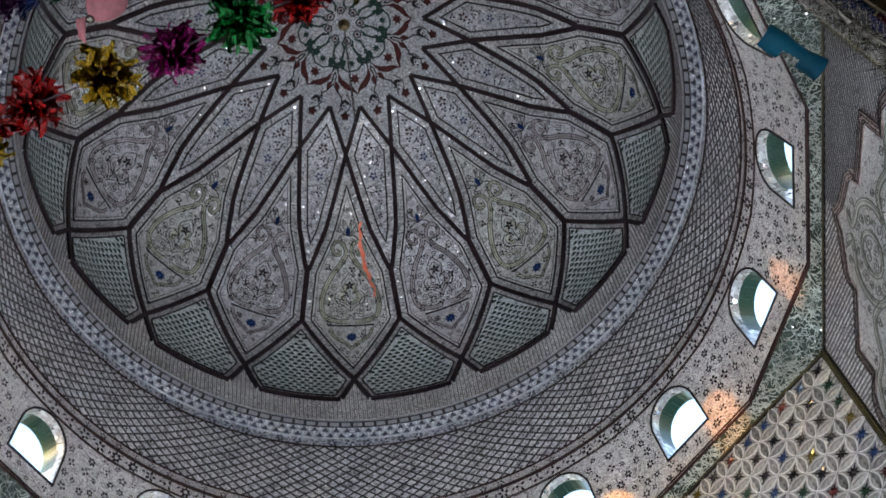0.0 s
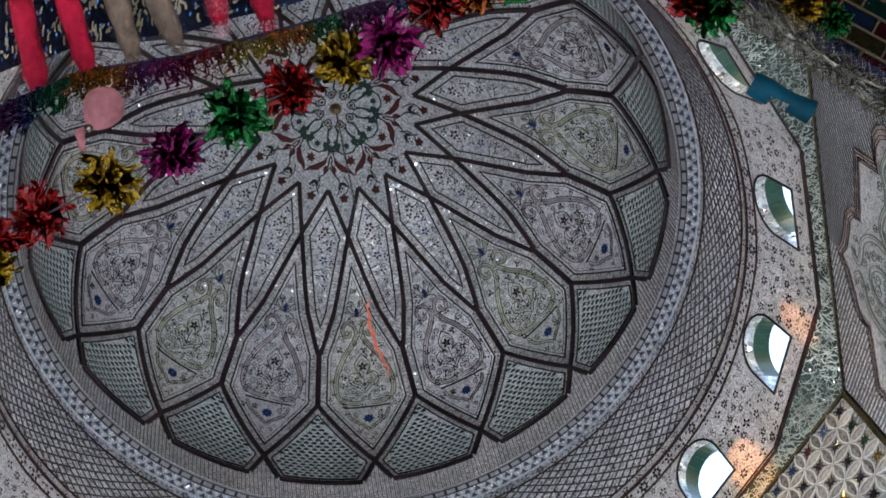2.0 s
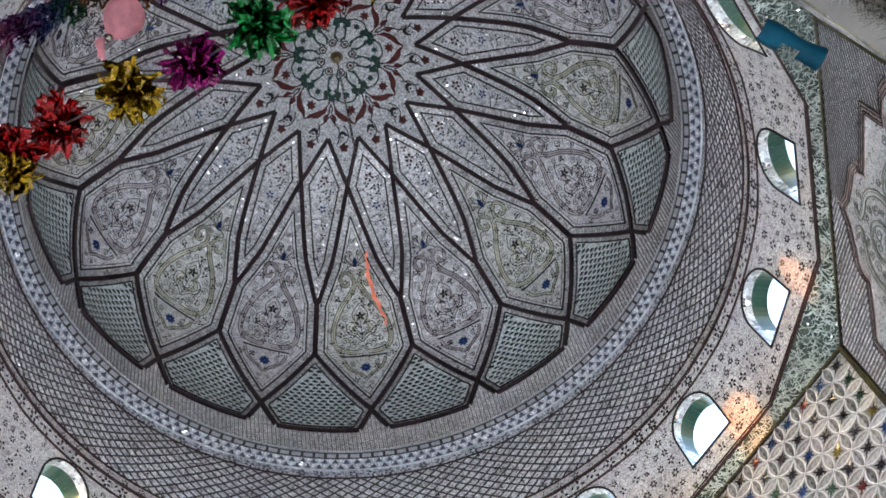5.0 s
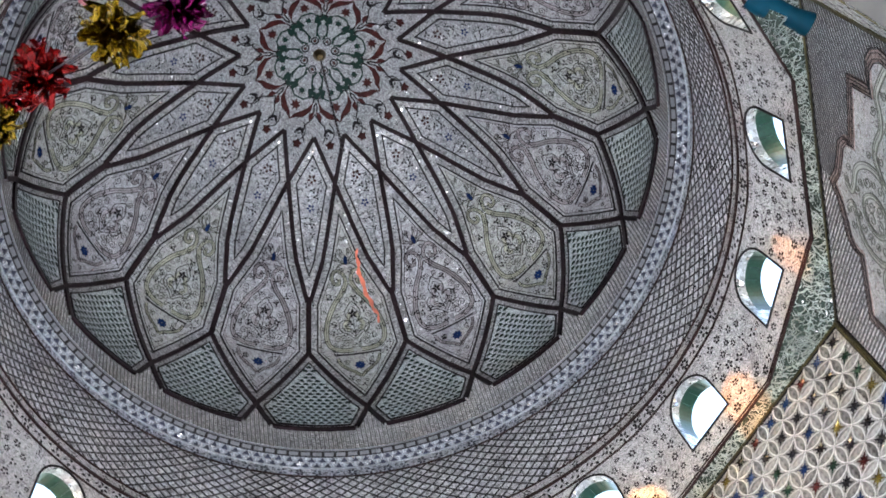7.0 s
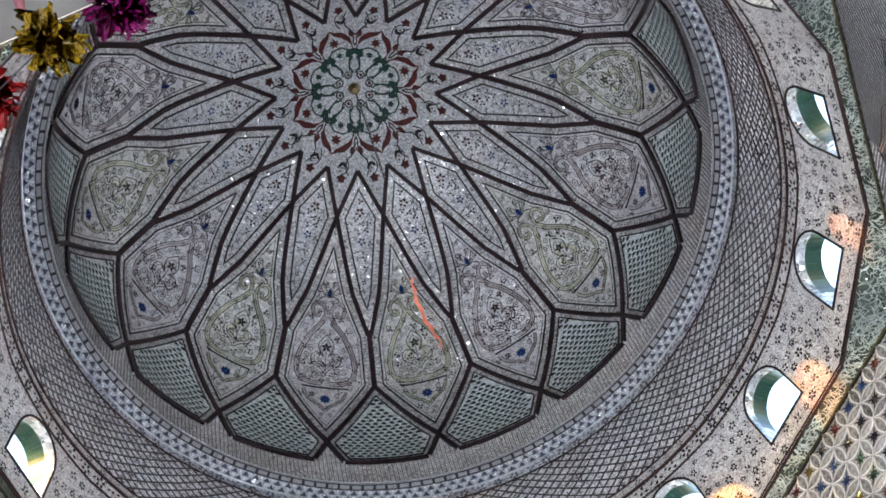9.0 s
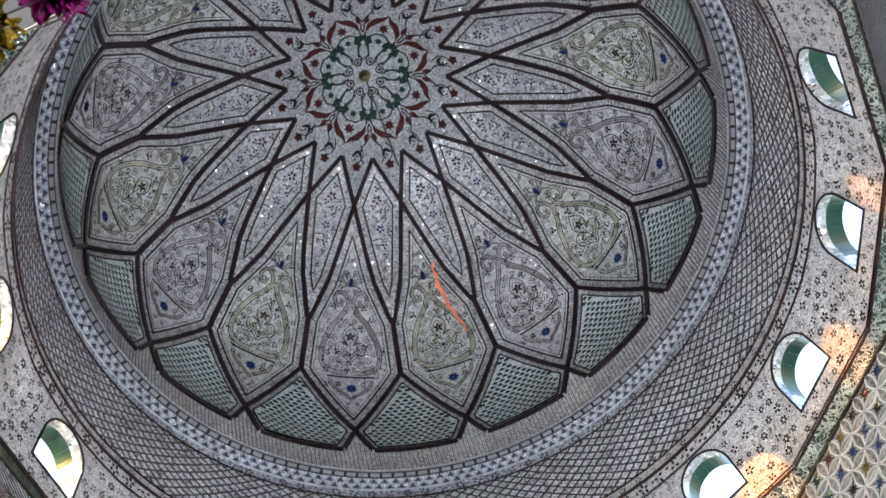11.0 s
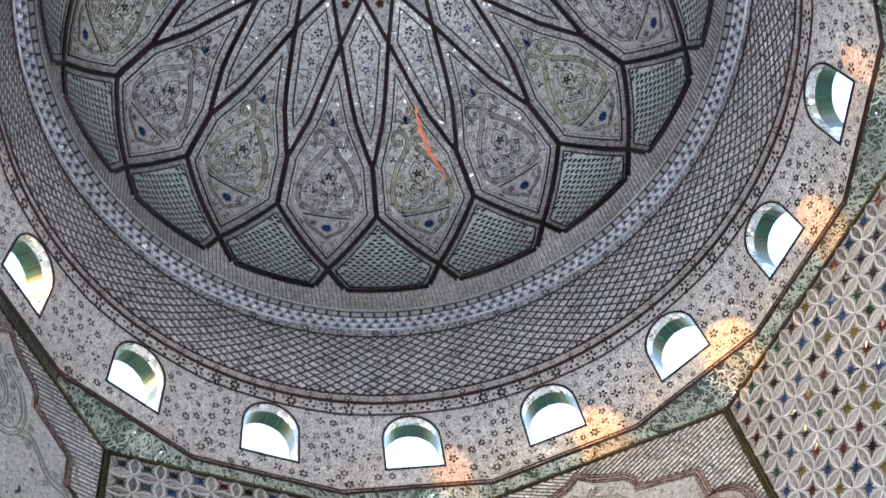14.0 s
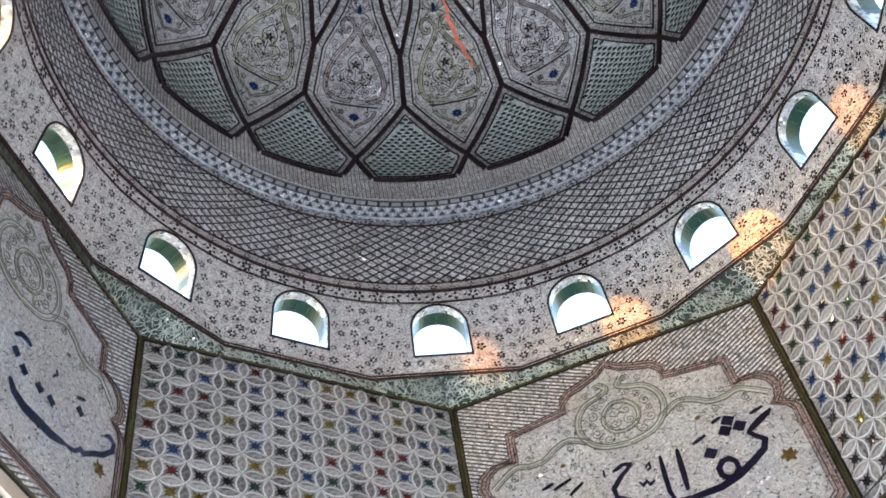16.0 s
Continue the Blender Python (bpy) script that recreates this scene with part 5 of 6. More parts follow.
FOIL = {"red": foil("red_foil", (0.0714, 0.0009112, 0.001224)), "yellow": foil("yellow_foil", (0.08024, 0.05114, 0.002523)), "magenta": foil("magenta_foil", (0.06283, 0.001231, 0.03108)),
        "green": foil("green_foil", (0.001258, 0.04155, 0.00816)), "orange": foil("orange_foil", (0.08432, 0.02156, 0.002509)), "purple": foil("purple_foil", (0.02863, 0.002054, 0.02863)),
        "blue": foil("blue_foil", (0.001979, 0.003522, 0.03917)), "silver": foil("silver_foil", (0.08024, 0.07684, 0.06868)), "teal": plain("teal_foil", (0.0005, 0.014, 0.025), 0.5, 0.0, 0.6, 14, 0.3, spec=0.03)}
TINSEL = {c: plain("%s_tinsel" % c, [x * 0.42 for x in v], 0.25, 0.3, 0.6, 60, spec=0.35) for c, v in (("red", (0.10, 0.006, 0.009)), ("yellow", (0.13, 0.10, 0.01)), ("magenta", (0.10, 0.006, 0.05)), ("green", (0.006, 0.075, 0.03)),
                                                                       ("orange", (0.16, 0.055, 0.01)), ("purple", (0.045, 0.01, 0.055)), ("blue", (0.01, 0.024, 0.10)))}


LOOPS = {}


def foil_tuft(colour, which):
    """A tuft of three curled foil blades along z, a metre long before it is scaled."""
    if (colour, which) not in LOOPS:
        r = random.Random(which)
        bm = bmesh.new()
        last = None
        for b in range(3):
            w, lean, tw0 = r.uniform(0.20, 0.32), r.uniform(0, 6.28), r.uniform(0, 3.1)
            ln, last = r.uniform(0.72, 1.0), None
            for f, g in ((0.06, 0.35), (0.40, 0.75), (0.70, 1.0), (0.90, 0.95), (1.0, 0.5)):
                tw = Vector((math.cos(tw0 + f * 1.5), math.sin(tw0 + f * 1.5), 0))
                c = Vector((0.5 * f * f * math.cos(lean), 0.5 * f * f * math.sin(lean), f * ln - 0.16 * f ** 4))
                j = r.uniform(-0.05, 0.05)
                vs = [bm.verts.new(c + tw * w * g / 2 + Vector((0, 0, j))), bm.verts.new(c + Vector((-tw.y, tw.x, 0)) * 0.07), bm.verts.new(c - tw * w * g / 2 - Vector((0, 0, j)))]
                if last:
                    bm.faces.new((last[0], last[1], vs[1], vs[0]))
                    bm.faces.new((last[1], last[2], vs[2], vs[1]))
                last = vs
        LOOPS[colour, which] = mesh_of("foil_tuft", bm, FOIL[colour])
    return LOOPS[colour, which]


def pompom(where, colour, size, seed):
    """A dense burst of curled foil blades round a small knot."""
    r = random.Random(seed)
    thing = tagged(new("foil_pompom"), "crinkled shiny %s foil pompom on a string" % colour, "foil decoration", "foil pompoms on the garland")
    for i in range(40):
        z = 1 - 2 * (i + 0.5) / 40
        a = i * 2.39996 + r.uniform(-0.3, 0.3)
        d = Vector((math.sqrt(1 - z * z) * math.cos(a), math.sqrt(1 - z * z) * math.sin(a), z))
        m = d.to_track_quat("Z", "Y").to_matrix().to_4x4() @ Matrix.Rotation(r.uniform(0, 6.28), 4, "Z") @ Matrix.Scale(size * r.uniform(0.6, 1.05), 4)
        part("foil_tuft", foil_tuft(colour, i % 4), None, thing, "", m)
    bm = bmesh.new()
    bmesh.ops.create_icosphere(bm, subdivisions=1, radius=size * 0.22)
    part("knot", bm, FOIL[colour], thing)
    thing.matrix_basis = pose(*where, r.uniform(0, 360), r.uniform(0, 360), r.uniform(0, 360))
    return thing


def cord(name, pts, radius, mat, label, category, sides=6):
    """A round cord through the points."""
    bm = bmesh.new()
    rings = []
    for i, p in enumerate(pts):
        d = (Vector(pts[min(i + 1, len(pts) - 1)]) - Vector(pts[max(i - 1, 0)])).normalized()
        a = d.orthogonal().normalized()
        b = d.cross(a)
        rings.append([bm.verts.new(Vector(p) + (a * math.cos(j * 2 * math.pi / sides) + b * math.sin(j * 2 * math.pi / sides)) * radius) for j in range(sides)])
    for p, q in zip(rings, rings[1:]):
        for j in range(sides):
            bm.faces.new((p[j], p[(j + 1) % sides], q[(j + 1) % sides], q[j]))
    return tagged(new(name, mesh_of(name, bm, mat)), label, category)


GARLAND = [("red", -1.549, -3.305, 3.327), ("yellow", -1.44, -3.413, 3.22), ("magenta", -1.357, -3.428, 3.325), ("green", -1.273, -3.523, 3.24),
           ("red", -1.19, -3.53, 3.377), ("yellow", -1.116, -3.58, 3.388), ("magenta", -1.06, -3.64, 3.30)]
for i, (c, x, y, z) in enumerate(GARLAND):
    pompom((x, y, z), c, 0.062, 40 + i)
pompom((-1.615, -3.27, 3.30), "red", 0.056, 60)
pompom((-1.587, -3.278, 3.196), "yellow", 0.04, 61)
pompom((-1.70, -3.20, 3.30), "yellow", 0.056, 62)
pompom((-0.98, -3.68, 3.42), "red", 0.060, 63)
pompom((-0.92, -3.715, 3.43), "orange", 0.055, 64)
pompom((-0.86, -3.735, 3.43), "green", 0.055, 65)
pompom((-0.79, -3.76, 3.43), "magenta", 0.055, 66)
string = [(-8, 1.05, 3.95), (-4, -1.66, 3.55), (-1.70, -3.20, 3.30)] + [p[1:] for p in GARLAND] + [(-0.98, -3.68, 3.42), (-0.79, -3.80, 3.45), (1.5, -5.4, 3.7), (5.3, -8.0, 3.95)]
cord("garland_string", string, 0.0015, M_LINE, "thin dark string carrying foil pompoms across the hall", "string")

# valance cord with tinsel fringe and fluffy tassels
VAL = [(-8, 1.0, 4.1), (-4.2, -1.62, 3.72), (-1.807, -3.326, 3.460), (-1.633, -3.421, 3.473), (-1.512, -3.482, 3.512), (-1.364, -3.518, 3.532), (-1.150, -3.601, 3.544), (-1.007, -3.665, 3.54), (-0.8, -3.76, 3.57), (1.5, -5.1, 3.8), (5.8, -8.0, 4.1)]
cord("valance_rope", VAL, 0.007, plain("dark_navy_braid", (0.006, 0.005, 0.014), 0.7, 0.0, 0.6, 120, 0.6, spec=0.05), "dark blue braided valance cord with tinsel fringe", "cord", 8)


def along(f):
    """A point on the valance over the camera, f from 0 to 1."""
    pts = [Vector(p) for p in VAL[2:9]]
    x = f * (len(pts) - 1)
    i = min(int(x), len(pts) - 2)
    return pts[i].lerp(pts[i + 1], x - i)


def fringe(f0, f1, colour, drop, seed):
    r = random.Random(seed)
    bm = bmesh.new()
    for _ in range(44):
        p = along(r.uniform(f0, f1)) + Vector((r.uniform(-0.006, 0.006), r.uniform(-0.006, 0.006), -0.004))
        ln, w = drop * r.uniform(0.5, 1.1), r.uniform(0.0012, 0.003)
        sx, sy, tw = r.uniform(-0.02, 0.02), r.uniform(-0.02, 0.02), r.uniform(0, 3)
        last = None
        for i in range(6):
            h = i / 5
            c = p + Vector((sx * h + 0.004 * math.sin(9 * h + tw), sy * h + 0.004 * math.cos(8 * h + tw), -ln * h))
            d = Vector((math.cos(tw + 3 * h), math.sin(tw + 3 * h), 0)) * w
            vs = [bm.verts.new(c + d), bm.verts.new(c - d)]
            if last:
                bm.faces.new((last[0], last[1], vs[1], vs[0]))
            last = vs
    return tagged(new("tinsel_fringe", mesh_of("tinsel", bm, TINSEL[colour])), "%s tinsel fringe hanging from the valance cord" % colour, "tinsel", "tinsel along the valance")


for i, c in enumerate(("yellow", "green", "magenta", "purple", "blue", "green", "orange", "orange", "purple", "magenta", "red", "yellow", "orange", "green", "purple", "purple", "blue", "red", "green", "magenta")):
    fringe(0.02 + i * 0.049, 0.02 + (i + 1.1) * 0.049, c, 0.125, 80 + i)


CLOTH = plain("navy_cloth", (0.003, 0.004, 0.009), 1.0, 0.0, 0.5, 90)
CLOTH.node_tree.nodes["Principled BSDF"].inputs["Specular IOR Level"].default_value = 0.05
UPW = Vector((-0.072, -0.913, 0.401))
bm, uvl = fresh()
for i in range(24):
    for j in range(6):
        q = [(i, j), (i + 1, j), (i + 1, j + 1), (i, j + 1)]
        f = bm.faces.new([bm.verts.new(along(0.05 + 0.025 * x) + UPW * (0.035 + 0.025 * max(0, 1 - x / 15) + 0.045 * y) + Vector((0, 0, 0.03 + 0.008 * math.sin(x * 1.3 + y)))) for x, y in q])
        f.smooth = True
        for l, p in zip(f.loops, q):
            l[uvl].uv = (p[0] * 0.02, p[1] * 0.05)
bmesh.ops.remove_doubles(bm, verts=bm.verts, dist=1e-5)
cloth = tagged(new("valance_cloth", mesh_of("cloth", bm, CLOTH)), "navy valance cloth embroidered with beige scrolls", "valance")


def cloth_point(u, v, h=0.0):
    return along(0.05 + u) + UPW * (0.035 + 0.025 * max(0, 1 - u / 0.375) + v) + Vector((0, 0, 0.022 - h))


tool = fresh()
r = random.Random(31)
for _ in range(1000):
    cx, cy, a0, rr = r.uniform(0.01, 0.59), r.uniform(0.01, 0.29), r.uniform(0, 6.3), r.uniform(0.006, 0.013)
    ribbon(tool, [(cx + 0.35 * rr * math.cos(a0 + j * 0.5), cy + rr * math.sin(a0 + j * 0.5)) for j in range(5)], 0.0028, cloth_point, 0.0, 0.002)
tagged(part("embroidery", tool[0], plain("beige_thread", (0.10, 0.082, 0.045), 0.6, 0.1, 0.4), cloth, "beige scrolled embroidery"), kind="stuff")
tool = fresh()
for _ in range(420):
    x, y = r.uniform(0, 0.6), r.uniform(0, 0.29)
    face(*tool, cloth_point, [(x - 0.0018, y), (x, y + 0.004), (x + 0.0018, y), (x, y - 0.004)], 0.003 + 0.003 * r.random())
tagged(part("sequin_scatter", tool[0], plain("blue_sequin", (0.006, 0.030, 0.085), 0.12, 0.6, 0.6), cloth, "scattered blue sequins"), kind="stuff")


def fluff(name, colour):
    m = plain(name, colour, 0.9, 0.0, 0.35, 60, 0.6)
    m.node_tree.nodes["Principled BSDF"].inputs["Specular IOR Level"].default_value = 0.1
    return m


PINK, BEIGE, ROSE = fluff("hot_pink_plush", (0.14, 0.002, 0.012)), fluff("beige_plush", (0.066, 0.048, 0.037)), fluff("pale_rose_rubber", (0.09, 0.034, 0.04))


WHITE_NAP = fluff("white_pink_plush", (0.26, 0.15, 0.17))


def tassel(low, high_, radius, mat, what, seed, nap=None):
    """A fluffy hanging roll, made of short tufts round a core."""
    r = random.Random(seed)
    a, b = Vector(low), Vector(high_)
    d = (b - a).normalized()
    s = d.orthogonal().normalized()
    t_ = d.cross(s)
    ln = (b - a).length
    thing = tagged(new("fluffy_tassel"), "%s plush tassel hanging over the valance" % what, "tassel", "plush tassels on the valance")
    bm = bmesh.new()
    rings = []
    for i in range(15):
        f = i / 14
        rad = radius * (0.45 if i == 0 else 0.66 + 0.04 * math.sin(i * 1.7 + seed))
        rings.append([bm.verts.new(a + d * ln * f + (s * math.cos(j * math.pi / 6) + t_ * math.sin(j * math.pi / 6)) * rad * r.uniform(0.9, 1.1)) for j in range(12)])
    for p, q in zip(rings, rings[1:]):
        for j in range(12):
            bm.faces.new((p[j], p[(j + 1) % 12], q[(j + 1) % 12], q[j])).smooth = True
    bm.faces.new(rings[0][::-1])
    bm.faces.new(rings[-1])
    part("core", bm, mat, thing)
    bm = bmesh.new()
    for _ in range(6500):
        f, ang = r.random(), r.uniform(0, 6.283)
        out = s * math.cos(ang) + t_ * math.sin(ang)
        if f < 0.05:
            out = (out - d * r.uniform(0, 2)).normalized()
        base = a + d * ln * f + out * radius * 0.6
        tip = base + (out + d * r.uniform(-0.5, 0.5) + s * r.uniform(-0.3, 0.3)) * radius * r.uniform(0.2, 0.55)
        w = d.cross(out).normalized() * radius * 0.018
        bm.faces.new((bm.verts.new(base + w), bm.verts.new(base - w), bm.verts.new(tip)))
    tagged(part("plush_nap", bm, nap or mat, thing, "short upright nap"), kind="stuff")
    return thing


def ext(lo, hi, n):
    return [lo[i] + (hi[i] - lo[i]) * n for i in range(3)]


for i, (lo, hi, m, what) in enumerate((((-1.580, -3.455, 3.493), (-1.617, -3.600, 3.519), PINK, "hot pink"), ((-1.508, -3.490, 3.510), (-1.551, -3.605, 3.531), PINK, "hot pink"),
                                       ((-1.440, -3.515, 3.526), (-1.475, -3.612, 3.541), BEIGE, "beige"), ((-1.372, -3.540, 3.535), (-1.414, -3.617, 3.547), BEIGE, "beige"),
                                       ((-1.305, -3.578, 3.543), (-1.319, -3.627, 3.553), PINK, "white-tipped hot pink"), ((-1.232, -3.594, 3.546), (-1.247, -3.635, 3.554), PINK, "hot pink"))):
    k = 0.33 / (Vector(hi) - Vector(lo)).length
    tassel(lo, ext(lo, hi, k), 0.027, m, what, i, WHITE_NAP if i == 4 else None)

# pale balloon with a twisted tail
bm = bmesh.new()
bmesh.ops.create_uvsphere(bm, u_segments=24, v_segments=16, radius=0.036)
for v in bm.verts:
    f = (v.co.z + 0.036) / 0.072
    k = 0.72 + 0.32 * math.sin(f * 2.2)
    v.co = Vector((v.co.x * k, v.co.y * k, v.co.z * 1.15))
for f in bm.faces:
    f.smooth = True
balloon = tagged(new("balloon"), "small pale pink balloon hanging under the tinsel", "balloon")
part("skin", bm, ROSE, balloon)
bm = bmesh.new()
last = None
for i in range(9):
    f = i / 8
    c = Vector((0.012 * math.sin(f * 4), 0.01 * f, -0.036 - 0.045 * f))
    w = 0.012 * (1 - 0.3 * math.sin(f * 9)) * (0.4 + f * 0.6)
    ring = [bm.verts.new(c + Vector((w * math.cos(j * math.pi / 3), w * math.sin(j * math.pi / 3), 0))) for j in range(6)]
    if last:
        for j in range(6):
            bm.faces.new((last[j], last[(j + 1) % 6], ring[(j + 1) % 6], ring[j])).smooth = True
    last = ring
part("neck", bm, ROSE, balloon, "twisted balloon neck")
bm = bmesh.new()
bmesh.ops.create_icosphere(bm, subdivisions=2, radius=0.008, matrix=Matrix.Translation((0.0, 0.012, -0.042)))
part("bead", bm, FOIL["silver"], balloon, "shiny silver bead")
bz = (Vector((0.979, -0.141, -0.146)) * 0.5 + Vector((-0.072, -0.913, 0.401)) * 0.86).normalized()
by = Vector((-0.19, -0.382, -0.904))
bx = by.cross(bz).normalized()
balloon.matrix_basis = Matrix.Translation((-1.468, -3.471, 3.372)) @ Matrix((bx, bz.cross(bx), bz)).transposed().to_4x4() @ Matrix.Diagonal((0.84, 0.84, 0.84, 1))
cord("balloon_thread", [(-1.468, -3.471, 3.40), (-1.457, -3.496, 3.519)], 0.001, M_LINE, "thread holding the balloon to the valance", "thread")

# curled teal foil strip on a thread
bm = bmesh.new()
n1, n2 = 14, 8
grid = []
for i in range(n1 + 1):
    f = i / n1
    row = []
    for j in range(n2 + 1):
        a = math.pi * 1.1 * (j / n2 - 0.5)
        rad = 0.026 * (1 + 0.12 * math.sin(f * 7))
        row.append(bm.verts.new(((f - 0.5) * 0.15, rad * math.sin(a), -rad * math.cos(a) + 0.008 * math.sin(f * 3.1))))
    grid.append(row)
for i in range(n1):
    for j in range(n2):
        if 5 <= i <= 8 and j >= 5:
            continue
        bm.faces.new((grid[i][j], grid[i + 1][j], grid[i + 1][j + 1], grid[i][j + 1])).smooth = True
teal = tagged(new("foil_strip", mesh_of("foil_strip", bm, FOIL["teal"])), "curled teal foil strip hanging on a thread", "foil decoration")
TEAL = (0.985, -2.925, 6.13)
ax = Vector((0.912, 0.266, -0.304)).normalized()
az = Vector((0.19, 0.382, 0.904))
az = (az - ax * az.dot(ax)).normalized()
ay = az.cross(ax)
teal.matrix_basis = Matrix.Translation(TEAL) @ Matrix((ax, ay, az)).transposed().to_4x4() @ Matrix.Scale(1.9, 4)
cord("foil_thread", [(0.985, -2.925, 6.14), (1.06, -3.26, Z_CEIL + 0.12)], 0.0012, M_LINE, "thin thread holding the teal foil strip", "thread")

# slanting tinsel rope and blue rod with a dark cane grille behind
P0, P1 = Vector((-0.224, -3.628, 3.357)), Vector((-0.470, -3.733, 3.504))
dirn = (P1 - P0).normalized()
low_end, top_end = P0 - dirn * ((P0.z - 0.06) / dirn.z), P0 + dirn * ((Z_CEIL - P0.z) / dirn.z)
M_TINSEL = plain("silver_tinsel", (0.075, 0.070, 0.060), 0.2, 0.5, 0.9, 40, 0.3)
rope = cord("tinsel_rope", [low_end, P0 - dirn * 0.5, P0, P1, P1 + dirn * 0.5, top_end], 0.006, M_TINSEL, "bushy silver tinsel rope slanting from ceiling to floor", "tinsel rope", 8)
r = random.Random(3)
bm = bmesh.new()
for _ in range(9000):
    c = P0 + dirn * r.uniform(-0.9, 1.1)
    out = Vector((r.uniform(-1, 1), r.uniform(-1, 1), r.uniform(-1, 1))).normalized()
    out = (out - dirn * out.dot(dirn) * 0.6).normalized()
    ln, w = r.uniform(0.03, 0.07), r.uniform(0.0008, 0.0022)
    sd = out.cross(dirn).normalized() * w
    bend = dirn * r.uniform(-0.02, 0.02)
    a, b, c2 = c, c + out * ln * 0.6 + bend * 0.4, c + out * ln + bend
    va = [bm.verts.new(a + sd), bm.verts.new(a - sd), bm.verts.new(b + sd), bm.verts.new(b - sd), bm.verts.new(c2)]
    bm.faces.new((va[0], va[1], va[3], va[2]))
    bm.faces.new((va[2], va[3], va[4]))
part("tinsel", bm, M_TINSEL, rope, "fine silver tinsel strands")
rod_a, rod_b = Vector((-0.403, -3.717, 3.638)), Vector((-0.153, -3.631, 3.493))
rd = (rod_b - rod_a).normalized()
cord("blue_rod", [rod_a - rd * ((rod_a.z - Z_CEIL) / rd.z), rod_a, rod_b, rod_b - rd * ((rod_b.z - 0.03) / rd.z)], 0.009, plain("dark_blue_wrap", (0.003, 0.0035, 0.011), 0.7, 0.0, 0.5, 120, 0.5, spec=0.0), "slanting dark blue wrapped rod beside the tinsel rope", "rod", 8)
for i, (c, x, y, z, sz) in enumerate((("yellow", -0.316, -3.727, 3.543, 0.05), ("green", -0.262, -3.715, 3.525, 0.045), ("green", -0.497, -3.709, 3.50, 0.06), ("red", -0.533, -3.716, 3.52, 0.05))):
    pompom((x, y, z), c, sz, 70 + i)
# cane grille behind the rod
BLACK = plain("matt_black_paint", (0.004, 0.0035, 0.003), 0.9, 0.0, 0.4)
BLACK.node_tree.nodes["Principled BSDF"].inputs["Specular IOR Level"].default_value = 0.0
grille = tagged(new("hanging_grille"), "dark cane grille with dim reflections coloured into its cells, hanging from the ceiling", "grille")
gm = Matrix((Vector((0.979, -0.141, -0.146)), Vector((-0.072, -0.913, 0.401)), Vector((-0.19, -0.382, -0.904)))).transposed().to_4x4()
grille.matrix_basis = Matrix.Translation((-0.02, -3.70, 3.86)) @ gm @ pose(0, 0, 0, 0, 0, -28)
bm = bmesh.new()
bmesh.ops.create_cube(bm, size=1, matrix=pose(0.05, 0.05, -0.012) @ Matrix.Diagonal((0.60, 0.36, 0.006, 1)))
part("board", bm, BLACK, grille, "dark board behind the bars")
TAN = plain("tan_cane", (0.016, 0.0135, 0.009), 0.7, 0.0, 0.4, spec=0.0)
# cell colours that stand in for dim coloured reflections on the dark panel
DIM = [plain(n_, c_, 0.6, 0.0, 0.6, 20, spec=0.0) for n_, c_ in (("dim_green_reflection", (0.0003, 0.0024, 0.0017)), ("dim_red_reflection", (0.0031, 0.0004, 0.0006)), ("dim_blue_reflection", (0.0007, 0.0014, 0.0035)), ("dim_brown_reflection", (0.0021, 0.0017, 0.0007)))]
r = random.Random(12)
for i in range(10):
    bm = bmesh.new()
    bmesh.ops.create_cube(bm, size=1, matrix=pose(0.05, -0.125 + i * 0.036, 0) @ Matrix.Diagonal((0.60, 0.004, 0.006, 1)))
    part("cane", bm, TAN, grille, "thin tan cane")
    for j in range(7):
        x = -0.22 + j * 0.085 + 0.04 * (i % 2)
        bm = bmesh.new()
        bmesh.ops.create_cube(bm, size=1, matrix=pose(x, -0.107 + i * 0.036, -0.002) @ Matrix.Diagonal((0.004, 0.032, 0.005, 1)))
        part("cross_piece", bm, TAN, grille)
        bm = bmesh.new()
        bmesh.ops.create_cube(bm, size=1, matrix=pose(x + 0.0425, -0.107 + i * 0.036, -0.006) @ Matrix.Diagonal((0.076, 0.028, 0.004, 1)))
        bmesh.ops.bevel(bm, geom=bm.edges, offset=0.0012, segments=1, affect="EDGES")
        part("reflection_piece", bm, DIM[r.randrange(4)], grille)
for x in (0.0, 0.2):
    cord("grille_wire", [(-0.02 + x, -3.70, 3.86), (-0.02 + x, -3.80, Z_CEIL)], 0.002, M_LINE, "thin wire holding the grille", "wire")

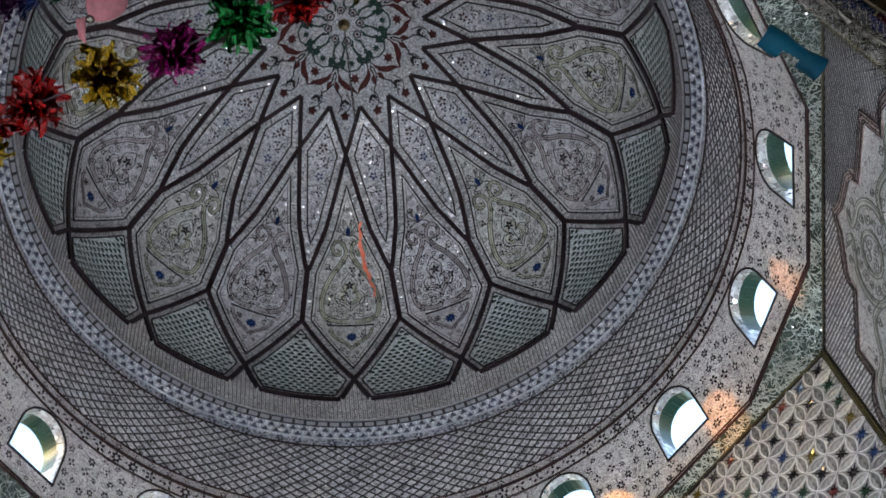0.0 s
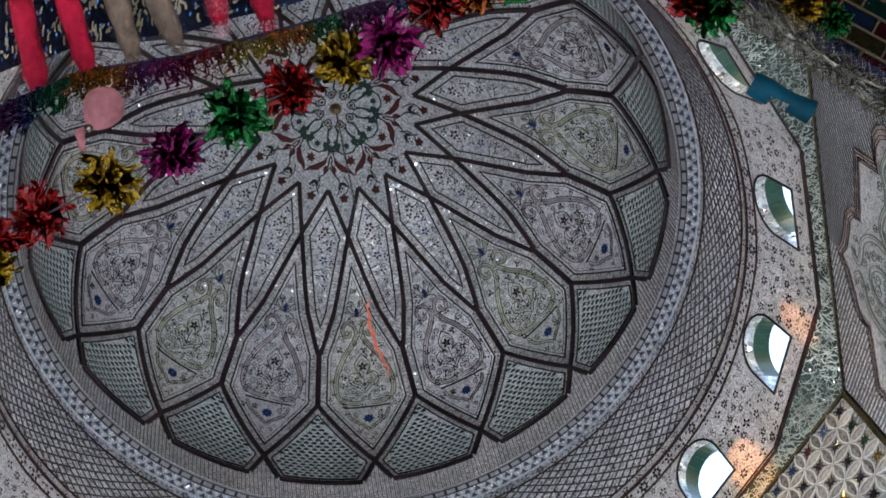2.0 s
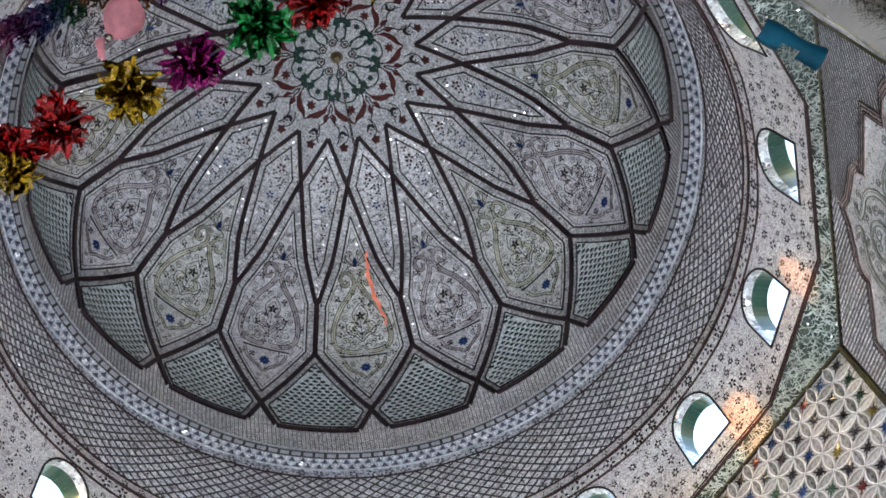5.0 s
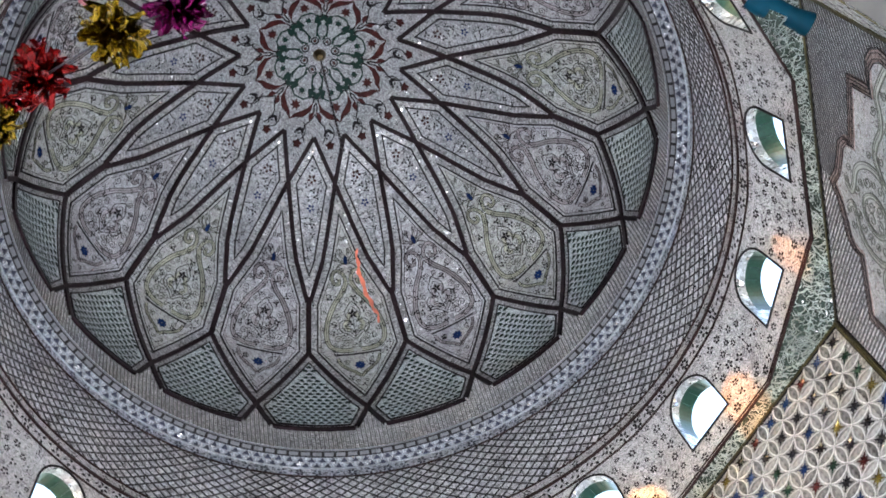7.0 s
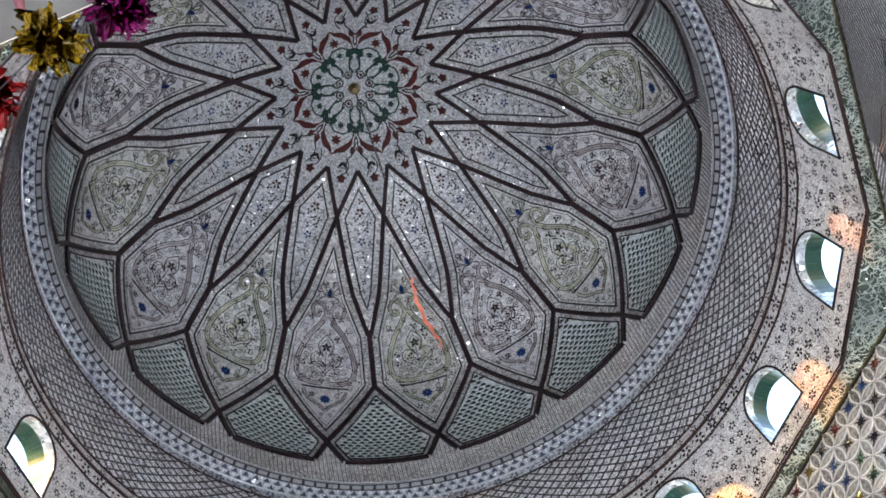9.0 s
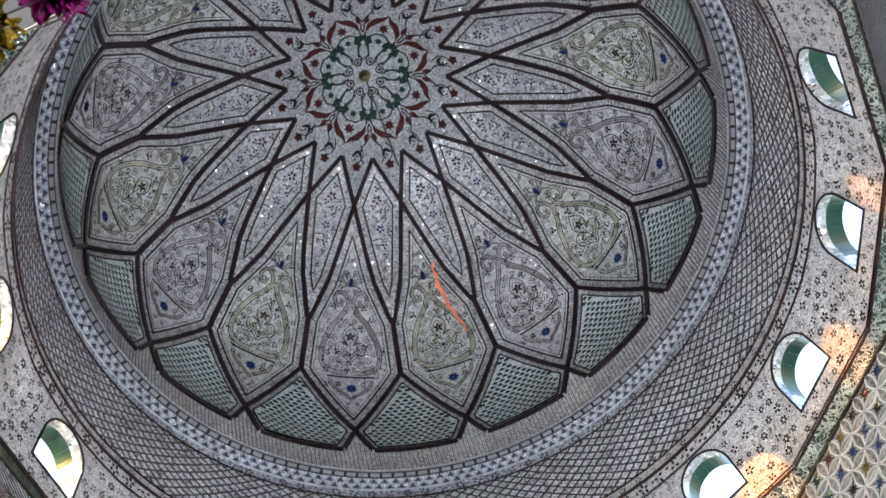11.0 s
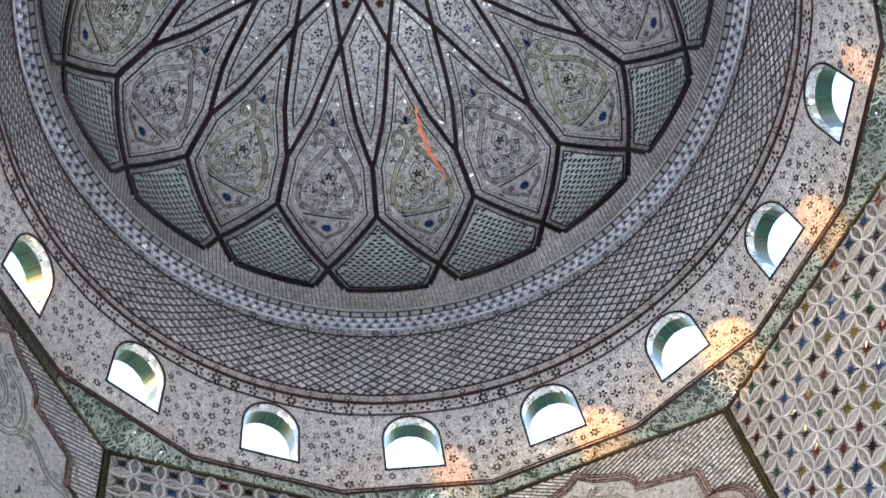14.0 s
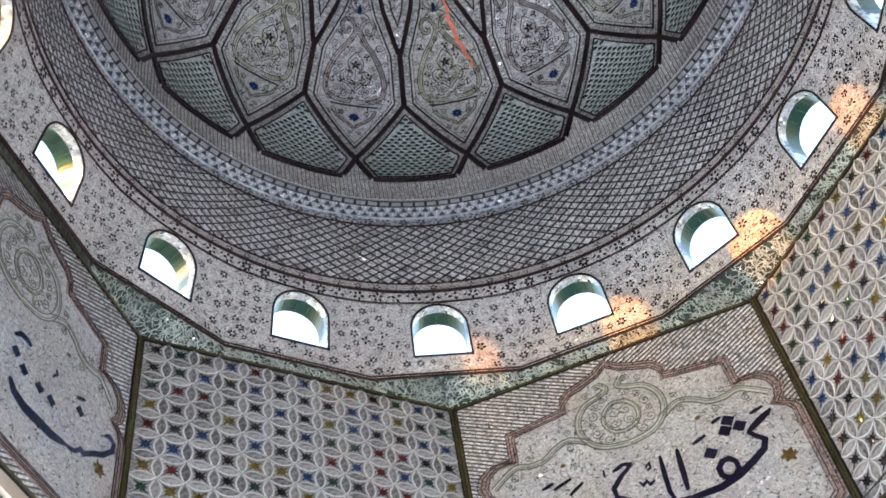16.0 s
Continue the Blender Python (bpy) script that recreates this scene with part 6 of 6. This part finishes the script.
# ---- the hall below, assumed out of view: it closes the place, holds fill lamps ----
# unseen floor kept pale so that it reflects the fill upwards
floor = tagged(new("floor", mesh_of("floor", slab(-HALL, HALL, -0.2, 0.0, -HALL, HALL), M_BOUNCE)), "added pale floor, out of view, bouncing light up to the dome", "floor", kind="structure")
bm = bmesh.new()
inner_v, outer_v = [], []
for i in range(8):
    a = i * math.pi / 4
    inner_v.append((R_OCT * math.cos(a), R_OCT * math.sin(a)))
    m = max(abs(math.cos(a)), abs(math.sin(a)))
    outer_v.append((HALL * math.cos(a) / m, HALL * math.sin(a) / m))
for z in (Z_CEIL, Z_CEIL + 0.25):
    iv = [bm.verts.new((*p, z)) for p in inner_v]
    ov = [bm.verts.new((*p, z)) for p in outer_v]
    for i in range(8):
        j = (i + 1) % 8
        bm.faces.new((iv[i], iv[j], ov[j], ov[i]))
ceiling = tagged(new("ceiling", mesh_of("ceiling", bm, M_DUSK)), "plain plastered hall ceiling round the dome opening", "ceiling", kind="structure")
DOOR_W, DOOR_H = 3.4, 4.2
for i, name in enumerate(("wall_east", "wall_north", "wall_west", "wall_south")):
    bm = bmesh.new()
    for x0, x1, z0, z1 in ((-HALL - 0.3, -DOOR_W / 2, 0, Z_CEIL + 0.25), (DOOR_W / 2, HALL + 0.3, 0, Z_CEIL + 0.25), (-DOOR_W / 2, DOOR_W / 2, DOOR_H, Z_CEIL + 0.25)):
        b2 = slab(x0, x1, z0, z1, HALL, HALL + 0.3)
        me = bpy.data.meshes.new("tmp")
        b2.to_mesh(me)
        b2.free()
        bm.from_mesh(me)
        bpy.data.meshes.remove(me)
    ob = tagged(new(name, mesh_of(name, bm, M_PLASTER)), "added plastered hall wall, out of view, with a doorway for a fill lamp", "wall", kind="structure")
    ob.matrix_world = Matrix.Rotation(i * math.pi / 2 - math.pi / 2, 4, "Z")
    # added fill, stronger from west and east to balance the walls
    unseen_door_fill("unseen_door_fill", Matrix.Rotation(i * math.pi / 2 - math.pi / 2, 4, "Z") @ pose(0, HALL + 0.02, DOOR_H / 2, 42, 0, 180), DOOR_W, DOOR_H, FILL_WATTS * {"wall_west": 1.6, "wall_east": 1.25}.get(name, 0.8), (0.785, 0.86, 0.985))
bm = bmesh.new()
gv = [bm.verts.new((math.cos(i * math.pi / 16) * 3000, math.sin(i * math.pi / 16) * 3000, -0.22)) for i in range(32)]
bm.faces.new(gv)
ground = tagged(new("ground", mesh_of("ground", bm, plain("dusty_ground", (0.3, 0.26, 0.2), 0.9))), "dusty ground outside", "ground", kind="structure")
